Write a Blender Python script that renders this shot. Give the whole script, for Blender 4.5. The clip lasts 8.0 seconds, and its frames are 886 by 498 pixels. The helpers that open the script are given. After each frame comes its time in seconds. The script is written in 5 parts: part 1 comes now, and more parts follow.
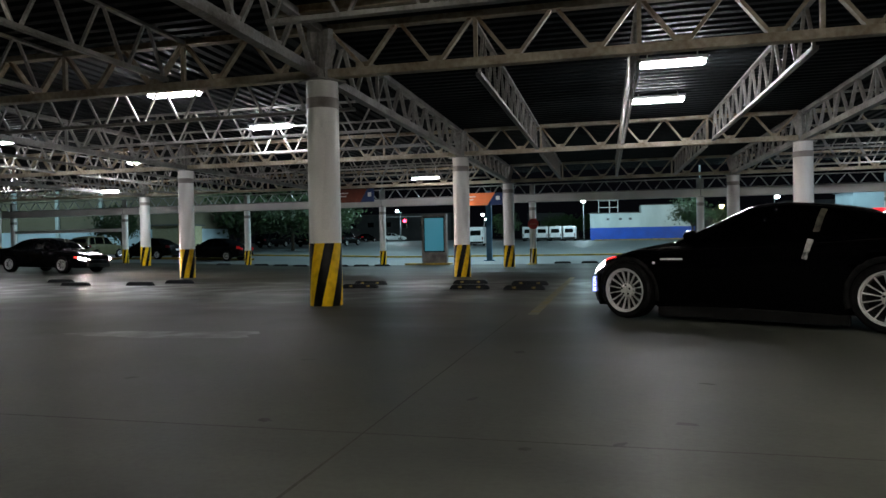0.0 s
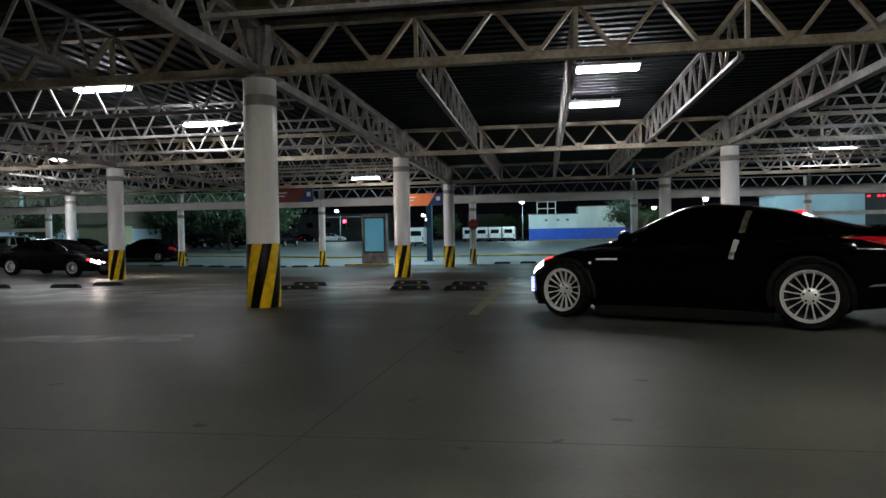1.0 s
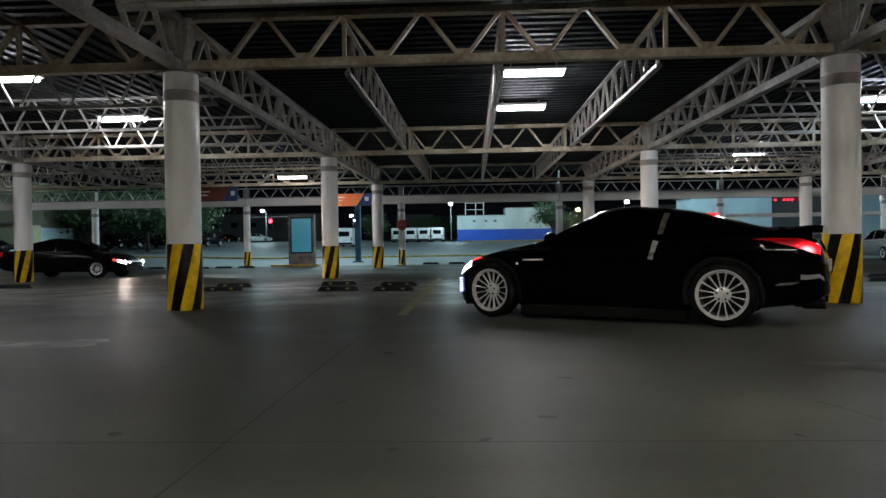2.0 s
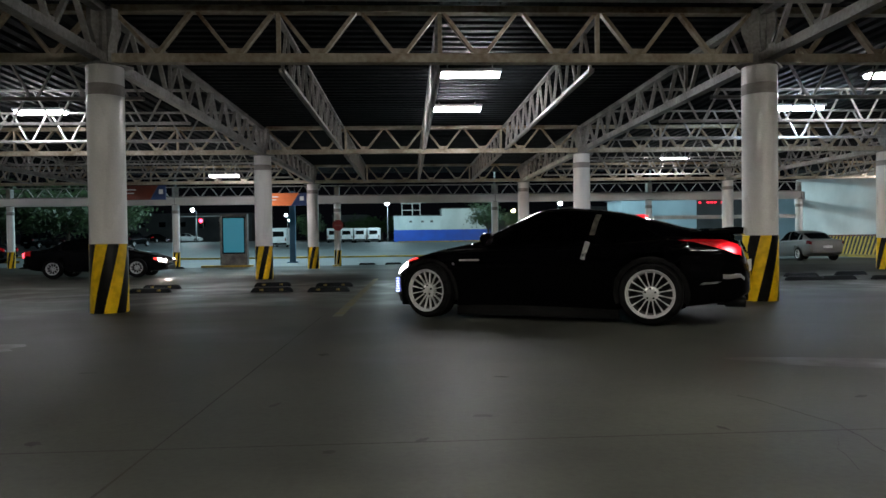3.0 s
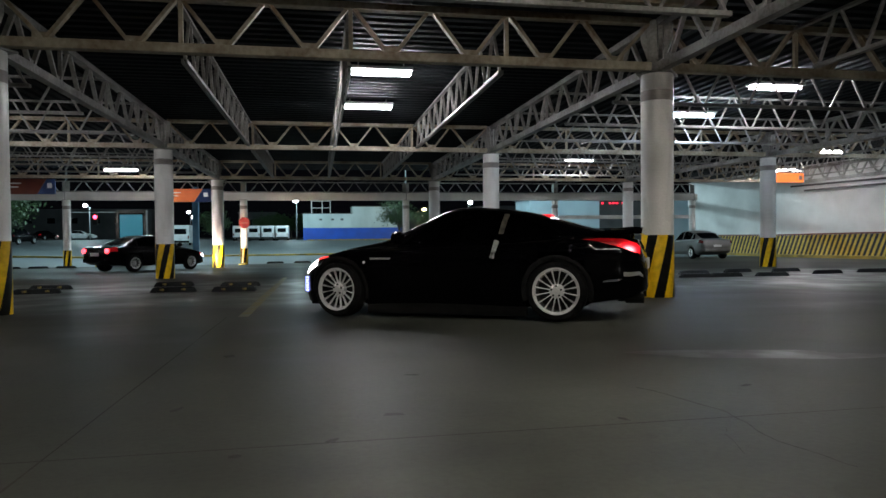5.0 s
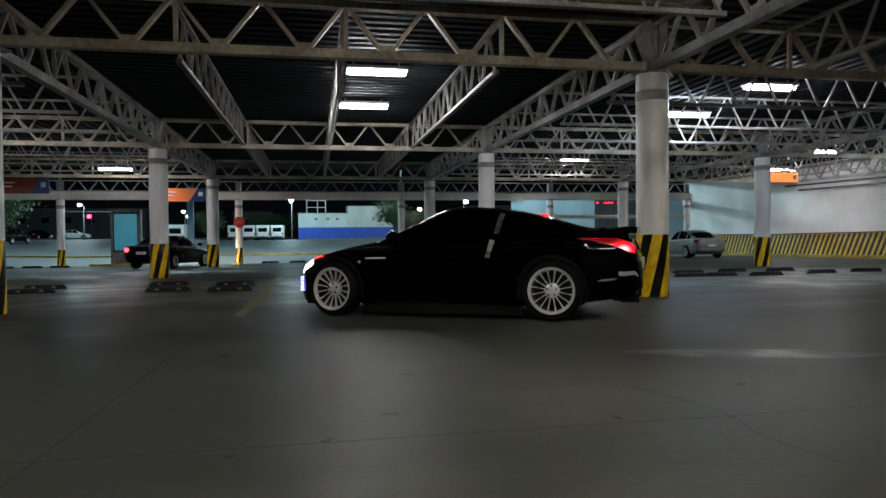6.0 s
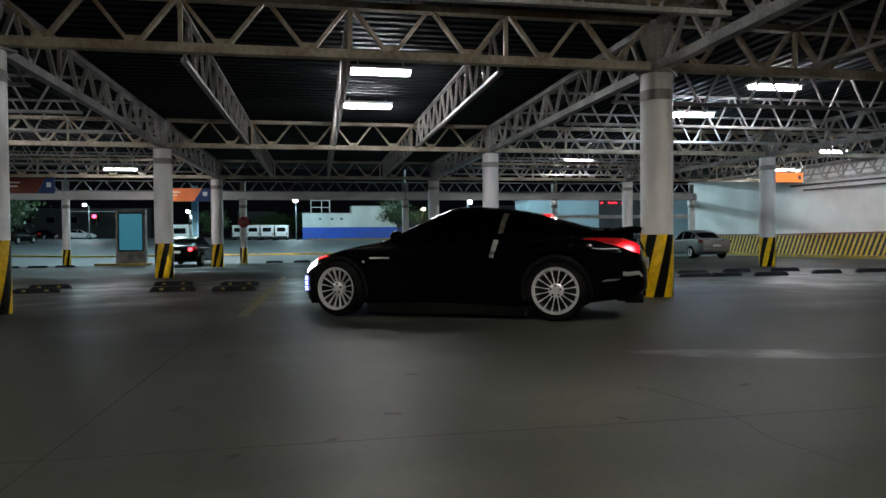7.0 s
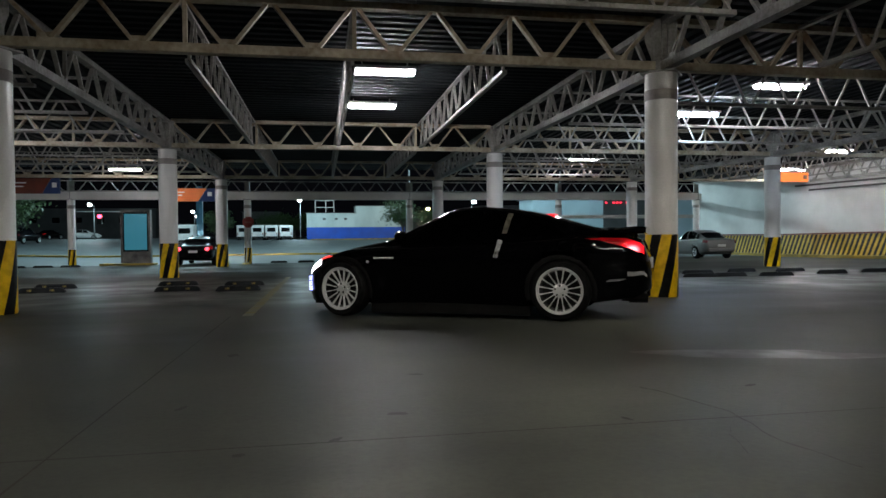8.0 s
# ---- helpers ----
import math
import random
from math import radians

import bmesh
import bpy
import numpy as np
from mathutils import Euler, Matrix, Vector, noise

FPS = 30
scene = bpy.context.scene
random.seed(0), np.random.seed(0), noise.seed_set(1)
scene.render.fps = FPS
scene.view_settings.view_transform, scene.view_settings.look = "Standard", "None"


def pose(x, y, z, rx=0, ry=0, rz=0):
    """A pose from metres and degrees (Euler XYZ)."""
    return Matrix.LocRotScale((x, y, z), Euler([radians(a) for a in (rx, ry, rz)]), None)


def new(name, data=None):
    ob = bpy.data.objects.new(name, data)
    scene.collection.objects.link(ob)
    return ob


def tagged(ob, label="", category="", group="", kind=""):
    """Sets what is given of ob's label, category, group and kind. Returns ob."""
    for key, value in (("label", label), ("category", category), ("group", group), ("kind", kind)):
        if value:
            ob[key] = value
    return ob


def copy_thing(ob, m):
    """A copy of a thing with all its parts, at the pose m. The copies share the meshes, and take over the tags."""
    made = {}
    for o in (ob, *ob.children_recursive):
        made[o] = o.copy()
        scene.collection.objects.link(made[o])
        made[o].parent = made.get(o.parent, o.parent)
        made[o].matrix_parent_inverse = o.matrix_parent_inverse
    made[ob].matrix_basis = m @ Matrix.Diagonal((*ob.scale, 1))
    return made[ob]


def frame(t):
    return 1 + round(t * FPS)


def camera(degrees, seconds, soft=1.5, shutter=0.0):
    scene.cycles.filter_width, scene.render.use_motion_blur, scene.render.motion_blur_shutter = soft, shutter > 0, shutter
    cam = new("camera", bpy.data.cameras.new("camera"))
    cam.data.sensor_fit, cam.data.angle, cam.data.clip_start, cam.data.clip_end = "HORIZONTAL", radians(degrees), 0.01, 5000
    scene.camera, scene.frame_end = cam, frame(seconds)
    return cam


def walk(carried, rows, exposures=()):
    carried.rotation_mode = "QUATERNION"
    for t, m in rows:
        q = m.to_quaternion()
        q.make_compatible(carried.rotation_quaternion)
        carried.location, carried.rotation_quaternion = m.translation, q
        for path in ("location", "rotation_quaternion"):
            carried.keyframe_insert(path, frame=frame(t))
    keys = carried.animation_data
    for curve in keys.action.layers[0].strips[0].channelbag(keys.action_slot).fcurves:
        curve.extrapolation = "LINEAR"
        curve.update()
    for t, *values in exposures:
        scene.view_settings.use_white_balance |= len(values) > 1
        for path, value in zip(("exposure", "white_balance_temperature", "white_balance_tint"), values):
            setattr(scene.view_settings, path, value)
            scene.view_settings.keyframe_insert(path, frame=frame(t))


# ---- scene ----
# A covered car park at night, seen from a tripod that pans to the right. Floor falls gently towards the street.
EYE = 0.861
cam = camera(66.75, 8.0)
# seconds, yaw, pitch, roll
PAN = [
    (0, 13.60, -0.79, -1.05),
    (0.5, 11.48, -0.81, -1.03),
    (1, 8.53, -0.84, -1.01),
    (1.5, 5.41, -0.86, -0.96),
    (3, -2.93, -0.92, -0.76),
    (3.5, -5.46, -0.96, -0.73),
    (4, -7.77, -0.98, -0.61),
    (4.5, -9.58, -1.06, -0.54),
    (6, -10.89, -1.18, -0.53),
    (6.5, -10.72, -1.18, -0.53),
    (7, -10.55, -1.18, -0.50),
    (7.5, -10.37, -1.18, -0.51),
    (8, -10.20, -1.18, -0.51),
]
walk(cam, [(t, pose(0, 0, EYE, 90 + p, 0, y) @ pose(0, 0, 0, 0, 0, r)) for t, y, p, r in PAN])

# ---------------------------------------------------------------- light
world = bpy.data.worlds.new("night")
scene.world = world
world.use_nodes = True
world.node_tree.nodes["Background"].inputs[0].default_value = (0.010, 0.011, 0.016, 1)
world.node_tree.nodes["Background"].inputs[1].default_value = 0.15
scene.view_settings.exposure = 0.0
TUBE = 165.0        # radiance of the fluorescent fittings

# ---------------------------------------------------------------- plan
XL, Y1, DX, DY = -4.30, 9.89, 9.60, 10.40   # column grid
COL_TOP = 3.36
EDGE_Y = 34.0


def smooth(a, b, v):
    t = min(max((v - a) / (b - a), 0.0), 1.0)
    return t * t * (3 - 2 * t)


def ground_z(x, y):
    """Height of the floor and of the yard outside."""
    yy = min(y, 33.0)
    z = -0.014 * yy
    if x < -14:
        z += 0.022 * min(-14 - x, 16) * smooth(-14, -18, x) * smooth(12, 20, y)
    if y > 33:
        z += 0.85 * smooth(36, 112, y)
    return z

# ---------------------------------------------------------------- materials
def material(name, base=(0.5, 0.5, 0.5), rough=0.5, metal=0.0, emit=None, strength=0.0, coat=0.0):
    m = bpy.data.materials.new(name)
    m.use_nodes = True
    p = m.node_tree.nodes["Principled BSDF"]
    p.inputs["Base Color"].default_value = (*base, 1)
    p.inputs["Roughness"].default_value = rough
    p.inputs["Metallic"].default_value = metal
    p.inputs["Coat Weight"].default_value = coat
    p.inputs["Coat Roughness"].default_value = 0.03
    if emit:
        p.inputs["Emission Color"].default_value = (*emit, 1)
        p.inputs["Emission Strength"].default_value = strength
    return m


def nodes_of(m):
    return m.node_tree, m.node_tree.nodes["Principled BSDF"]


def noise_node(t, scale, detail=4.0, coords="Object", stretch=None):
    c = t.nodes.new("ShaderNodeTexCoord")
    n = t.nodes.new("ShaderNodeTexNoise")
    n.inputs["Scale"].default_value, n.inputs["Detail"].default_value = scale, detail
    out = c.outputs[coords]
    if stretch:
        mp = t.nodes.new("ShaderNodeMapping")
        mp.inputs["Scale"].default_value = stretch
        t.links.new(out, mp.inputs[0])
        out = mp.outputs[0]
    t.links.new(out, n.inputs["Vector"])
    return n.outputs["Fac"]


def ramp(t, fac, stops):
    r = t.nodes.new("ShaderNodeValToRGB")
    el = r.color_ramp.elements
    el[0].position, el[0].color = stops[0][0], (*stops[0][1], 1)
    el[1].position, el[1].color = stops[-1][0], (*stops[-1][1], 1)
    for p, c in stops[1:-1]:
        e = el.new(p)
        e.color = (*c, 1)
    t.links.new(fac, r.inputs[0])
    return r.outputs[0]


def mix(t, a, b, fac, mode="MIX"):
    m = t.nodes.new("ShaderNodeMix")
    m.data_type, m.blend_type = "RGBA", mode
    for sock, v in ((m.inputs[0], fac), (m.inputs[6], a), (m.inputs[7], b)):
        if hasattr(v, "is_linked"):
            t.links.new(v, sock)
        elif isinstance(v, (int, float)):
            sock.default_value = v
        else:
            sock.default_value = (*v, 1)
    return m.outputs[2]


def calc(t, op, a, b=0.0):
    m = t.nodes.new("ShaderNodeMath")
    m.operation = op
    for sock, v in zip(m.inputs, (a, b)):
        if hasattr(v, "is_linked"):
            t.links.new(v, sock)
        else:
            sock.default_value = v
    return m.outputs[0]


def bump(t, p, height, strength=0.2, distance=0.01):
    b = t.nodes.new("ShaderNodeBump")
    b.inputs["Strength"].default_value, b.inputs["Distance"].default_value = strength, distance
    t.links.new(height, b.inputs["Height"])
    t.links.new(b.outputs[0], p.inputs["Normal"])


def worn(name, dark, light, rough=(0.4, 0.6), scale=6.0, metal=0.0, relief=0.15, coords="Object", fine=45.0, stretch=None):
    """A surface that varies at two scales between two colours."""
    m = material(name, light, rough[0], metal)
    t, p = nodes_of(m)
    big, small = noise_node(t, scale, 5, coords, stretch), noise_node(t, fine, 3, coords)
    both = calc(t, "ADD", calc(t, "MULTIPLY", big, 0.7), calc(t, "MULTIPLY", small, 0.3))
    t.links.new(ramp(t, both, [(0.36, dark), (0.62, light)]), p.inputs["Base Color"])
    r = ramp(t, big, [(0.3, (rough[0],) * 3), (0.7, (rough[1],) * 3)])
    t.links.new(r, p.inputs["Roughness"])
    if relief:
        bump(t, p, small, relief, 0.004)
    return m


def concrete_floor():
    m = material("polished_concrete", (0.28, 0.27, 0.25), 0.35)
    t, p = nodes_of(m)
    large, mid, fine = noise_node(t, 0.16, 6), noise_node(t, 1.1, 7), noise_node(t, 28.0, 4)
    swirl = noise_node(t, 0.5, 8, stretch=(0.35, 1.6, 1))
    c = ramp(t, large, [(0.36, (0.043, 0.0443, 0.038)), (0.64, (0.076, 0.078, 0.066))])
    c = mix(t, c, ramp(t, swirl, [(0.36, (0.45, 0.45, 0.45)), (0.60, (1, 1, 1))]), 0.75, "MULTIPLY")
    c = mix(t, c, ramp(t, mid, [(0.36, (0.55, 0.55, 0.55)), (0.60, (1, 1, 1))]), 0.6, "MULTIPLY")
    c = mix(t, c, ramp(t, fine, [(0.35, (0.75, 0.75, 0.75)), (0.6, (1, 1, 1))]), 0.35, "MULTIPLY")
    t.links.new(c, p.inputs["Base Color"])
    r = ramp(t, calc(t, "ADD", calc(t, "MULTIPLY", swirl, 0.6), calc(t, "MULTIPLY", mid, 0.4)), [(0.34, (0.42,) * 3), (0.66, (0.60,) * 3)])
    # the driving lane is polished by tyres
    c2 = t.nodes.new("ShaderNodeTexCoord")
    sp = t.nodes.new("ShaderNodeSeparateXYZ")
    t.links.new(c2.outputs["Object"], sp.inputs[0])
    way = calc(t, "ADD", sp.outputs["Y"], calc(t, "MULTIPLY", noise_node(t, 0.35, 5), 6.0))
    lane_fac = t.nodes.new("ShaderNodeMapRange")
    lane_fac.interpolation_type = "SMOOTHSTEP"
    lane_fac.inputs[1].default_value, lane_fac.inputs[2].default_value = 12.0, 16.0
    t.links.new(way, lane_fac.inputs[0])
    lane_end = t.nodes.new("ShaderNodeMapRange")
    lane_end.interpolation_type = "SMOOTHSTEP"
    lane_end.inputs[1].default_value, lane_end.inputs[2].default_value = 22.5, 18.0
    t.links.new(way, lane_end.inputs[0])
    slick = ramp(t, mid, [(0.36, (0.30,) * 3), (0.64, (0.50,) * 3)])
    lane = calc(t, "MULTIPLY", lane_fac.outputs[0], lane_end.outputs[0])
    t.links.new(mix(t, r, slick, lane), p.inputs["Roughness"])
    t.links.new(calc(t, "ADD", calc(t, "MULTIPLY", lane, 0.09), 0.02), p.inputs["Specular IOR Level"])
    bump(t, p, calc(t, "ADD", fine, calc(t, "MULTIPLY", mid, 0.35)), 0.2, 0.004)
    # worn sealer that still shines in small flakes
    flakes = ramp(t, noise_node(t, 42.0, 3), [(0.54, (0, 0, 0)), (0.66, (1, 1, 1))])
    where = ramp(t, noise_node(t, 0.8, 5), [(0.32, (0, 0, 0)), (0.56, (1, 1, 1))])
    near = calc(t, "SUBTRACT", 0.13, calc(t, "MULTIPLY", lane_fac.outputs[0], 0.10))
    t.links.new(calc(t, "MULTIPLY", calc(t, "MULTIPLY", flakes, where), near), p.inputs["Coat Weight"])
    p.inputs["Coat Roughness"].default_value = 0.09
    grit = t.nodes.new("ShaderNodeBump")
    grit.inputs["Strength"].default_value, grit.inputs["Distance"].default_value = 0.55, 0.006
    t.links.new(noise_node(t, 55.0, 4), grit.inputs["Height"])
    t.links.new(grit.outputs[0], p.inputs["Coat Normal"])
    return m


def stripes_round():
    """Yellow and black bands that wind up a round column."""
    m = material("hazard_stripes_round", (0.7, 0.45, 0.02), 0.35)
    t, p = nodes_of(m)
    p.inputs["Specular IOR Level"].default_value = 0.12
    c = t.nodes.new("ShaderNodeTexCoord")
    sp = t.nodes.new("ShaderNodeSeparateXYZ")
    t.links.new(c.outputs["Object"], sp.inputs[0])
    a = calc(t, "ARCTAN2", sp.outputs["Y"], sp.outputs["X"])
    turn = calc(t, "MULTIPLY", a, 5 / (2 * math.pi))
    f = calc(t, "FRACT", calc(t, "ADD", calc(t, "SUBTRACT", turn, calc(t, "MULTIPLY", sp.outputs["Z"], 0.71)), 20.0))
    edge = calc(t, "ADD", f, calc(t, "MULTIPLY", noise_node(t, 30, 3), 0.03))
    yes = calc(t, "GREATER_THAN", edge, 0.53)
    dirt = noise_node(t, 9, 6)
    yel = ramp(t, dirt, [(0.3, (0.55, 0.33, 0.008)), (0.6, (0.80, 0.50, 0.012))])
    blk = ramp(t, dirt, [(0.3, (0.002, 0.002, 0.002)), (0.7, (0.007, 0.007, 0.006))])
    t.links.new(mix(t, yel, blk, yes), p.inputs["Base Color"])
    bump(t, p, noise_node(t, 40, 2), 0.1, 0.003)
    return m


def stripes_flat():
    """Slanting yellow and black bands along a wall that runs along y."""
    m = material("hazard_stripes_wall", (0.7, 0.45, 0.02), 0.45)
    t, p = nodes_of(m)
    c = t.nodes.new("ShaderNodeTexCoord")
    sp = t.nodes.new("ShaderNodeSeparateXYZ")
    t.links.new(c.outputs["Object"], sp.inputs[0])
    f = calc(t, "FRACT", calc(t, "ADD", calc(t, "ADD", calc(t, "MULTIPLY", sp.outputs["Y"], 3.2), calc(t, "MULTIPLY", sp.outputs["Z"], 1.5)), 50.0))
    yes = calc(t, "GREATER_THAN", f, 0.5)
    dirt = noise_node(t, 4, 6)
    yel = ramp(t, dirt, [(0.3, (0.42, 0.26, 0.03)), (0.6, (0.62, 0.40, 0.05))])
    blk = ramp(t, dirt, [(0.3, (0.005, 0.0045, 0.003)), (0.7, (0.015, 0.011, 0.007))])
    t.links.new(mix(t, yel, blk, yes), p.inputs["Base Color"])
    return m


def yard_asphalt():
    m = worn("yard_asphalt", (0.055, 0.068, 0.070), (0.115, 0.135, 0.138), (0.5, 0.75), 0.35, 0, 0.3, "Object", 14)
    return m


M = dict(
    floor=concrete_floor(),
    yard=yard_asphalt(),
    joint=worn("floor_joint", (0.008, 0.007, 0.006), (0.030, 0.028, 0.022), (0.7, 0.9), 1.4),
    line=worn("worn_yellow_line", (0.05, 0.047, 0.034), (0.17, 0.13, 0.03), (0.4, 0.6), 5),
    column=worn("column_paint", (0.70, 0.69, 0.66), (0.86, 0.85, 0.82), (0.22, 0.4), 1.6, 0, 0.05, stretch=(1, 1, 0.25)),
    band=worn("column_grime", (0.22, 0.20, 0.18), (0.34, 0.31, 0.29), (0.4, 0.6), 4),
    stripe=stripes_round(),
    stripe_wall=stripes_flat(),
    steel=worn("painted_steel", (0.13, 0.12, 0.105), (0.40, 0.39, 0.37), (0.4, 0.6), 1.4, 0, 0.1, "Object", 22),
    steel_rust=worn("rusty_painted_steel", (0.17, 0.11, 0.055), (0.52, 0.47, 0.36), (0.45, 0.65), 1.1, 0, 0.15, "Object", 12),
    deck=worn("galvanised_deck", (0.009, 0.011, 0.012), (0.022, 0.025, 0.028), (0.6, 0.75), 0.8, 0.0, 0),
    fascia=worn("fascia_paint", (0.60, 0.59, 0.56), (0.82, 0.81, 0.78), (0.5, 0.7), 0.8, 0, 0.05),
    wall=worn("white_wall", (0.52, 0.51, 0.49), (0.72, 0.71, 0.69), (0.6, 0.8), 0.5, 0, 0.08),
    tube=material("lit_tube", (0.9, 0.9, 0.9), 0.5, 0, (0.955, 0.96, 1.0), TUBE),
    tube_warm=material("lit_warm_tube", (0.9, 0.9, 0.9), 0.5, 0, (1.0, 0.955, 0.86), TUBE * 1.08),
    # same tube turned down to keep the left bays' steel dark
    tube_dim=material("lit_dim_tube", (0.9, 0.9, 0.9), 0.5, 0, (0.955, 0.96, 1.0), TUBE * 0.85),
    tube_cool=material("lit_cool_tube", (0.9, 0.9, 0.9), 0.5, 0, (0.62, 0.80, 1.0), TUBE * 1.2),
    housing=material("lamp_housing", (0.6, 0.6, 0.6), 0.4),
    rubber=worn("rubber", (0.006, 0.007, 0.008), (0.017, 0.019, 0.021), (0.5, 0.75), 5),
    stop_mark=worn("stop_mark", (0.03, 0.028, 0.015), (0.30, 0.22, 0.03), (0.5, 0.7), 14),
)


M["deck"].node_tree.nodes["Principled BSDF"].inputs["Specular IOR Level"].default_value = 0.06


# ---------------------------------------------------------------- mesh helpers
def mesh_of(name, bm, mat, smooth_angle=None):
    me = bpy.data.meshes.new(name)
    bm.to_mesh(me)
    bm.free()
    if mat:
        me.materials.append(mat)
    if smooth_angle is not None:
        for p in me.polygons:
            p.use_smooth = True
        me.set_sharp_from_angle(angle=radians(smooth_angle))
    return me


def part(name, bm, mat, parent=None, label="", smooth_angle=None):
    ob = new(name, mesh_of(name, bm, mat, smooth_angle))
    if parent:
        ob.parent = parent
    return tagged(ob, label)


def put(name, mesh, parent, m):
    """One more object on a mesh that others share."""
    ob = new(name, mesh)
    ob.parent = parent
    ob.matrix_basis = m
    return ob


def thing(name, label, category, m=None, group="", kind=""):
    ob = new(name)
    ob.empty_display_size = 0.2
    if m:
        ob.matrix_basis = m
    return tagged(ob, label, category, group, kind)


def box(bm, x0, x1, y0, y1, z0, z1, bevel=0.0):
    v = [bm.verts.new((x, y, z)) for x in (x0, x1) for y in (y0, y1) for z in (z0, z1)]
    fs = [bm.faces.new([v[i] for i in q]) for q in ((0, 1, 3, 2), (4, 6, 7, 5), (0, 4, 5, 1), (2, 3, 7, 6), (0, 2, 6, 4), (1, 5, 7, 3))]
    if bevel:
        es = list({e for f in fs for e in f.edges})
        bmesh.ops.bevel(bm, geom=es, offset=bevel, segments=2, affect="EDGES", profile=0.6)
    return v


def boxed(x0, x1, y0, y1, z0, z1, bevel=0.0):
    bm = bmesh.new()
    box(bm, x0, x1, y0, y1, z0, z1, bevel)
    return bm


def lathe(bm, profile, segs=24, m=None, close=False):
    """Turns (radius, height) points round z."""
    m = m or Matrix()
    rings = []
    for r, z in profile:
        rings.append([bm.verts.new(m @ Vector((r * math.cos(2 * math.pi * k / segs), r * math.sin(2 * math.pi * k / segs), z))) for k in range(segs)])
    pairs = list(zip(rings, rings[1:])) + ([(rings[-1], rings[0])] if close else [])
    for a, b in pairs:
        for k in range(segs):
            bm.faces.new((a[k], a[(k + 1) % segs], b[(k + 1) % segs], b[k]))
    if not close:
        for ring, flip in ((rings[0], True), (rings[-1], False)):
            if profile[0 if flip else -1][0] > 1e-4:
                bm.faces.new(list(reversed(ring)) if flip else ring)
    return bm


def turned(profile, segs=24, m=None, close=False):
    return lathe(bmesh.new(), profile, segs, m, close)


def bar(bm, a, b, w, h, up=(0, 0, 1)):
    """A rectangular bar from a to b: w across, h upwards."""
    a, b = Vector(a), Vector(b)
    d = (b - a).normalized()
    side = d.cross(Vector(up))
    side = side.normalized() if side.length > 1e-5 else Vector((1, 0, 0))
    top = side.cross(d).normalized()
    v = [bm.verts.new(p + side * sx * w / 2 + top * sz * h / 2) for p in (a, b) for sx, sz in ((-1, -1), (1, -1), (1, 1), (-1, 1))]
    for q in ((3, 2, 1, 0), (4, 5, 6, 7), (0, 1, 5, 4), (1, 2, 6, 5), (2, 3, 7, 6), (3, 0, 4, 7)):
        bm.faces.new([v[i] for i in q])


def barred(a, b, w, h, up=(0, 0, 1)):
    bm = bmesh.new()
    bar(bm, a, b, w, h, up)
    return bm


# ---------------------------------------------------------------- ground
def build_ground():
    xs = [-400, -150, -80] + [-60 + 2 * k for k in range(61)] + [80, 150, 400]
    ys = [-30 + 2 * k for k in range(32)] + [34.6] + [36 + 4 * k for k in range(26)] + [150, 220, 400, 900]
    split = 34.6

    def sheet(name, yy, mat):
        bm = bmesh.new()
        g = [[bm.verts.new((x, y, ground_z(x, y))) for x in xs] for y in yy]
        for a, b in zip(g, g[1:]):
            for k in range(len(xs) - 1):
                bm.faces.new((a[k], a[k + 1], b[k + 1], b[k]))
        return part(name, bm, mat, None, "", 60)

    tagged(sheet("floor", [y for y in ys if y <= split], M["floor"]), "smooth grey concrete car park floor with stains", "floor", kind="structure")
    tagged(sheet("ground", [y for y in ys if y >= split], M["yard"]), "open asphalt yard lit by street lamps", "ground", kind="structure")
    # saw-cut joints, slightly sunk in look: thin dark strips
    for name, pts in (
        ("floor_joint", [(-30, 2.96), (30, 2.96)]), ("floor_joint", [(-1.12, -8), (-1.12, 8.6)]),
        ("floor_joint", [(-30, 13.2), (30, 13.2)]), ("floor_joint", [(8.7, -8), (8.7, 30)]), ("floor_joint", [(-10.9, -8), (-10.9, 30)]),
    ):
        (xa, ya), (xb, yb) = pts
        bm = bmesh.new()
        n = 60
        prev = None
        for k in range(n + 1):
            x, y = xa + (xb - xa) * k / n, ya + (yb - ya) * k / n
            wob = 0.012 * noise.noise(Vector((x * 0.9, y * 0.9, 3.1)))
            w = 0.005 + 0.005 * noise.noise(Vector((x * 3.1, y * 2.3, 7)))
            dx, dy = (0, 1) if abs(xb - xa) > abs(yb - ya) else (1, 0)
            x, y = x + dx * wob, y + dy * wob
            pair = [bm.verts.new((x + s * dx * w, y + s * dy * w, ground_z(x, y) + 0.003)) for s in (-1, 1)]
            if prev:
                bm.faces.new((prev[0], pair[0], pair[1], prev[1]))
            prev = pair
        tagged(part(name, bm, M["joint"]), "dark joint cut across the concrete floor", "floor joint", kind="structure")
    # bay line
    for x, ya, yb, w in ((-0.92, 8.6, 19.2, 0.065),):
        bm = bmesh.new()
        n = 24
        prev = None
        for k in range(n + 1):
            y = ya + (yb - ya) * k / n
            pair = [bm.verts.new((x + s * w, y, ground_z(x, y) + 0.004)) for s in (-1, 1)]
            if prev:
                bm.faces.new((prev[0], pair[0], pair[1], prev[1]))
            prev = pair
        tagged(part("bay_line", bm, M["line"]), "worn yellow bay line painted on the floor", "floor marking", kind="structure")


build_ground()


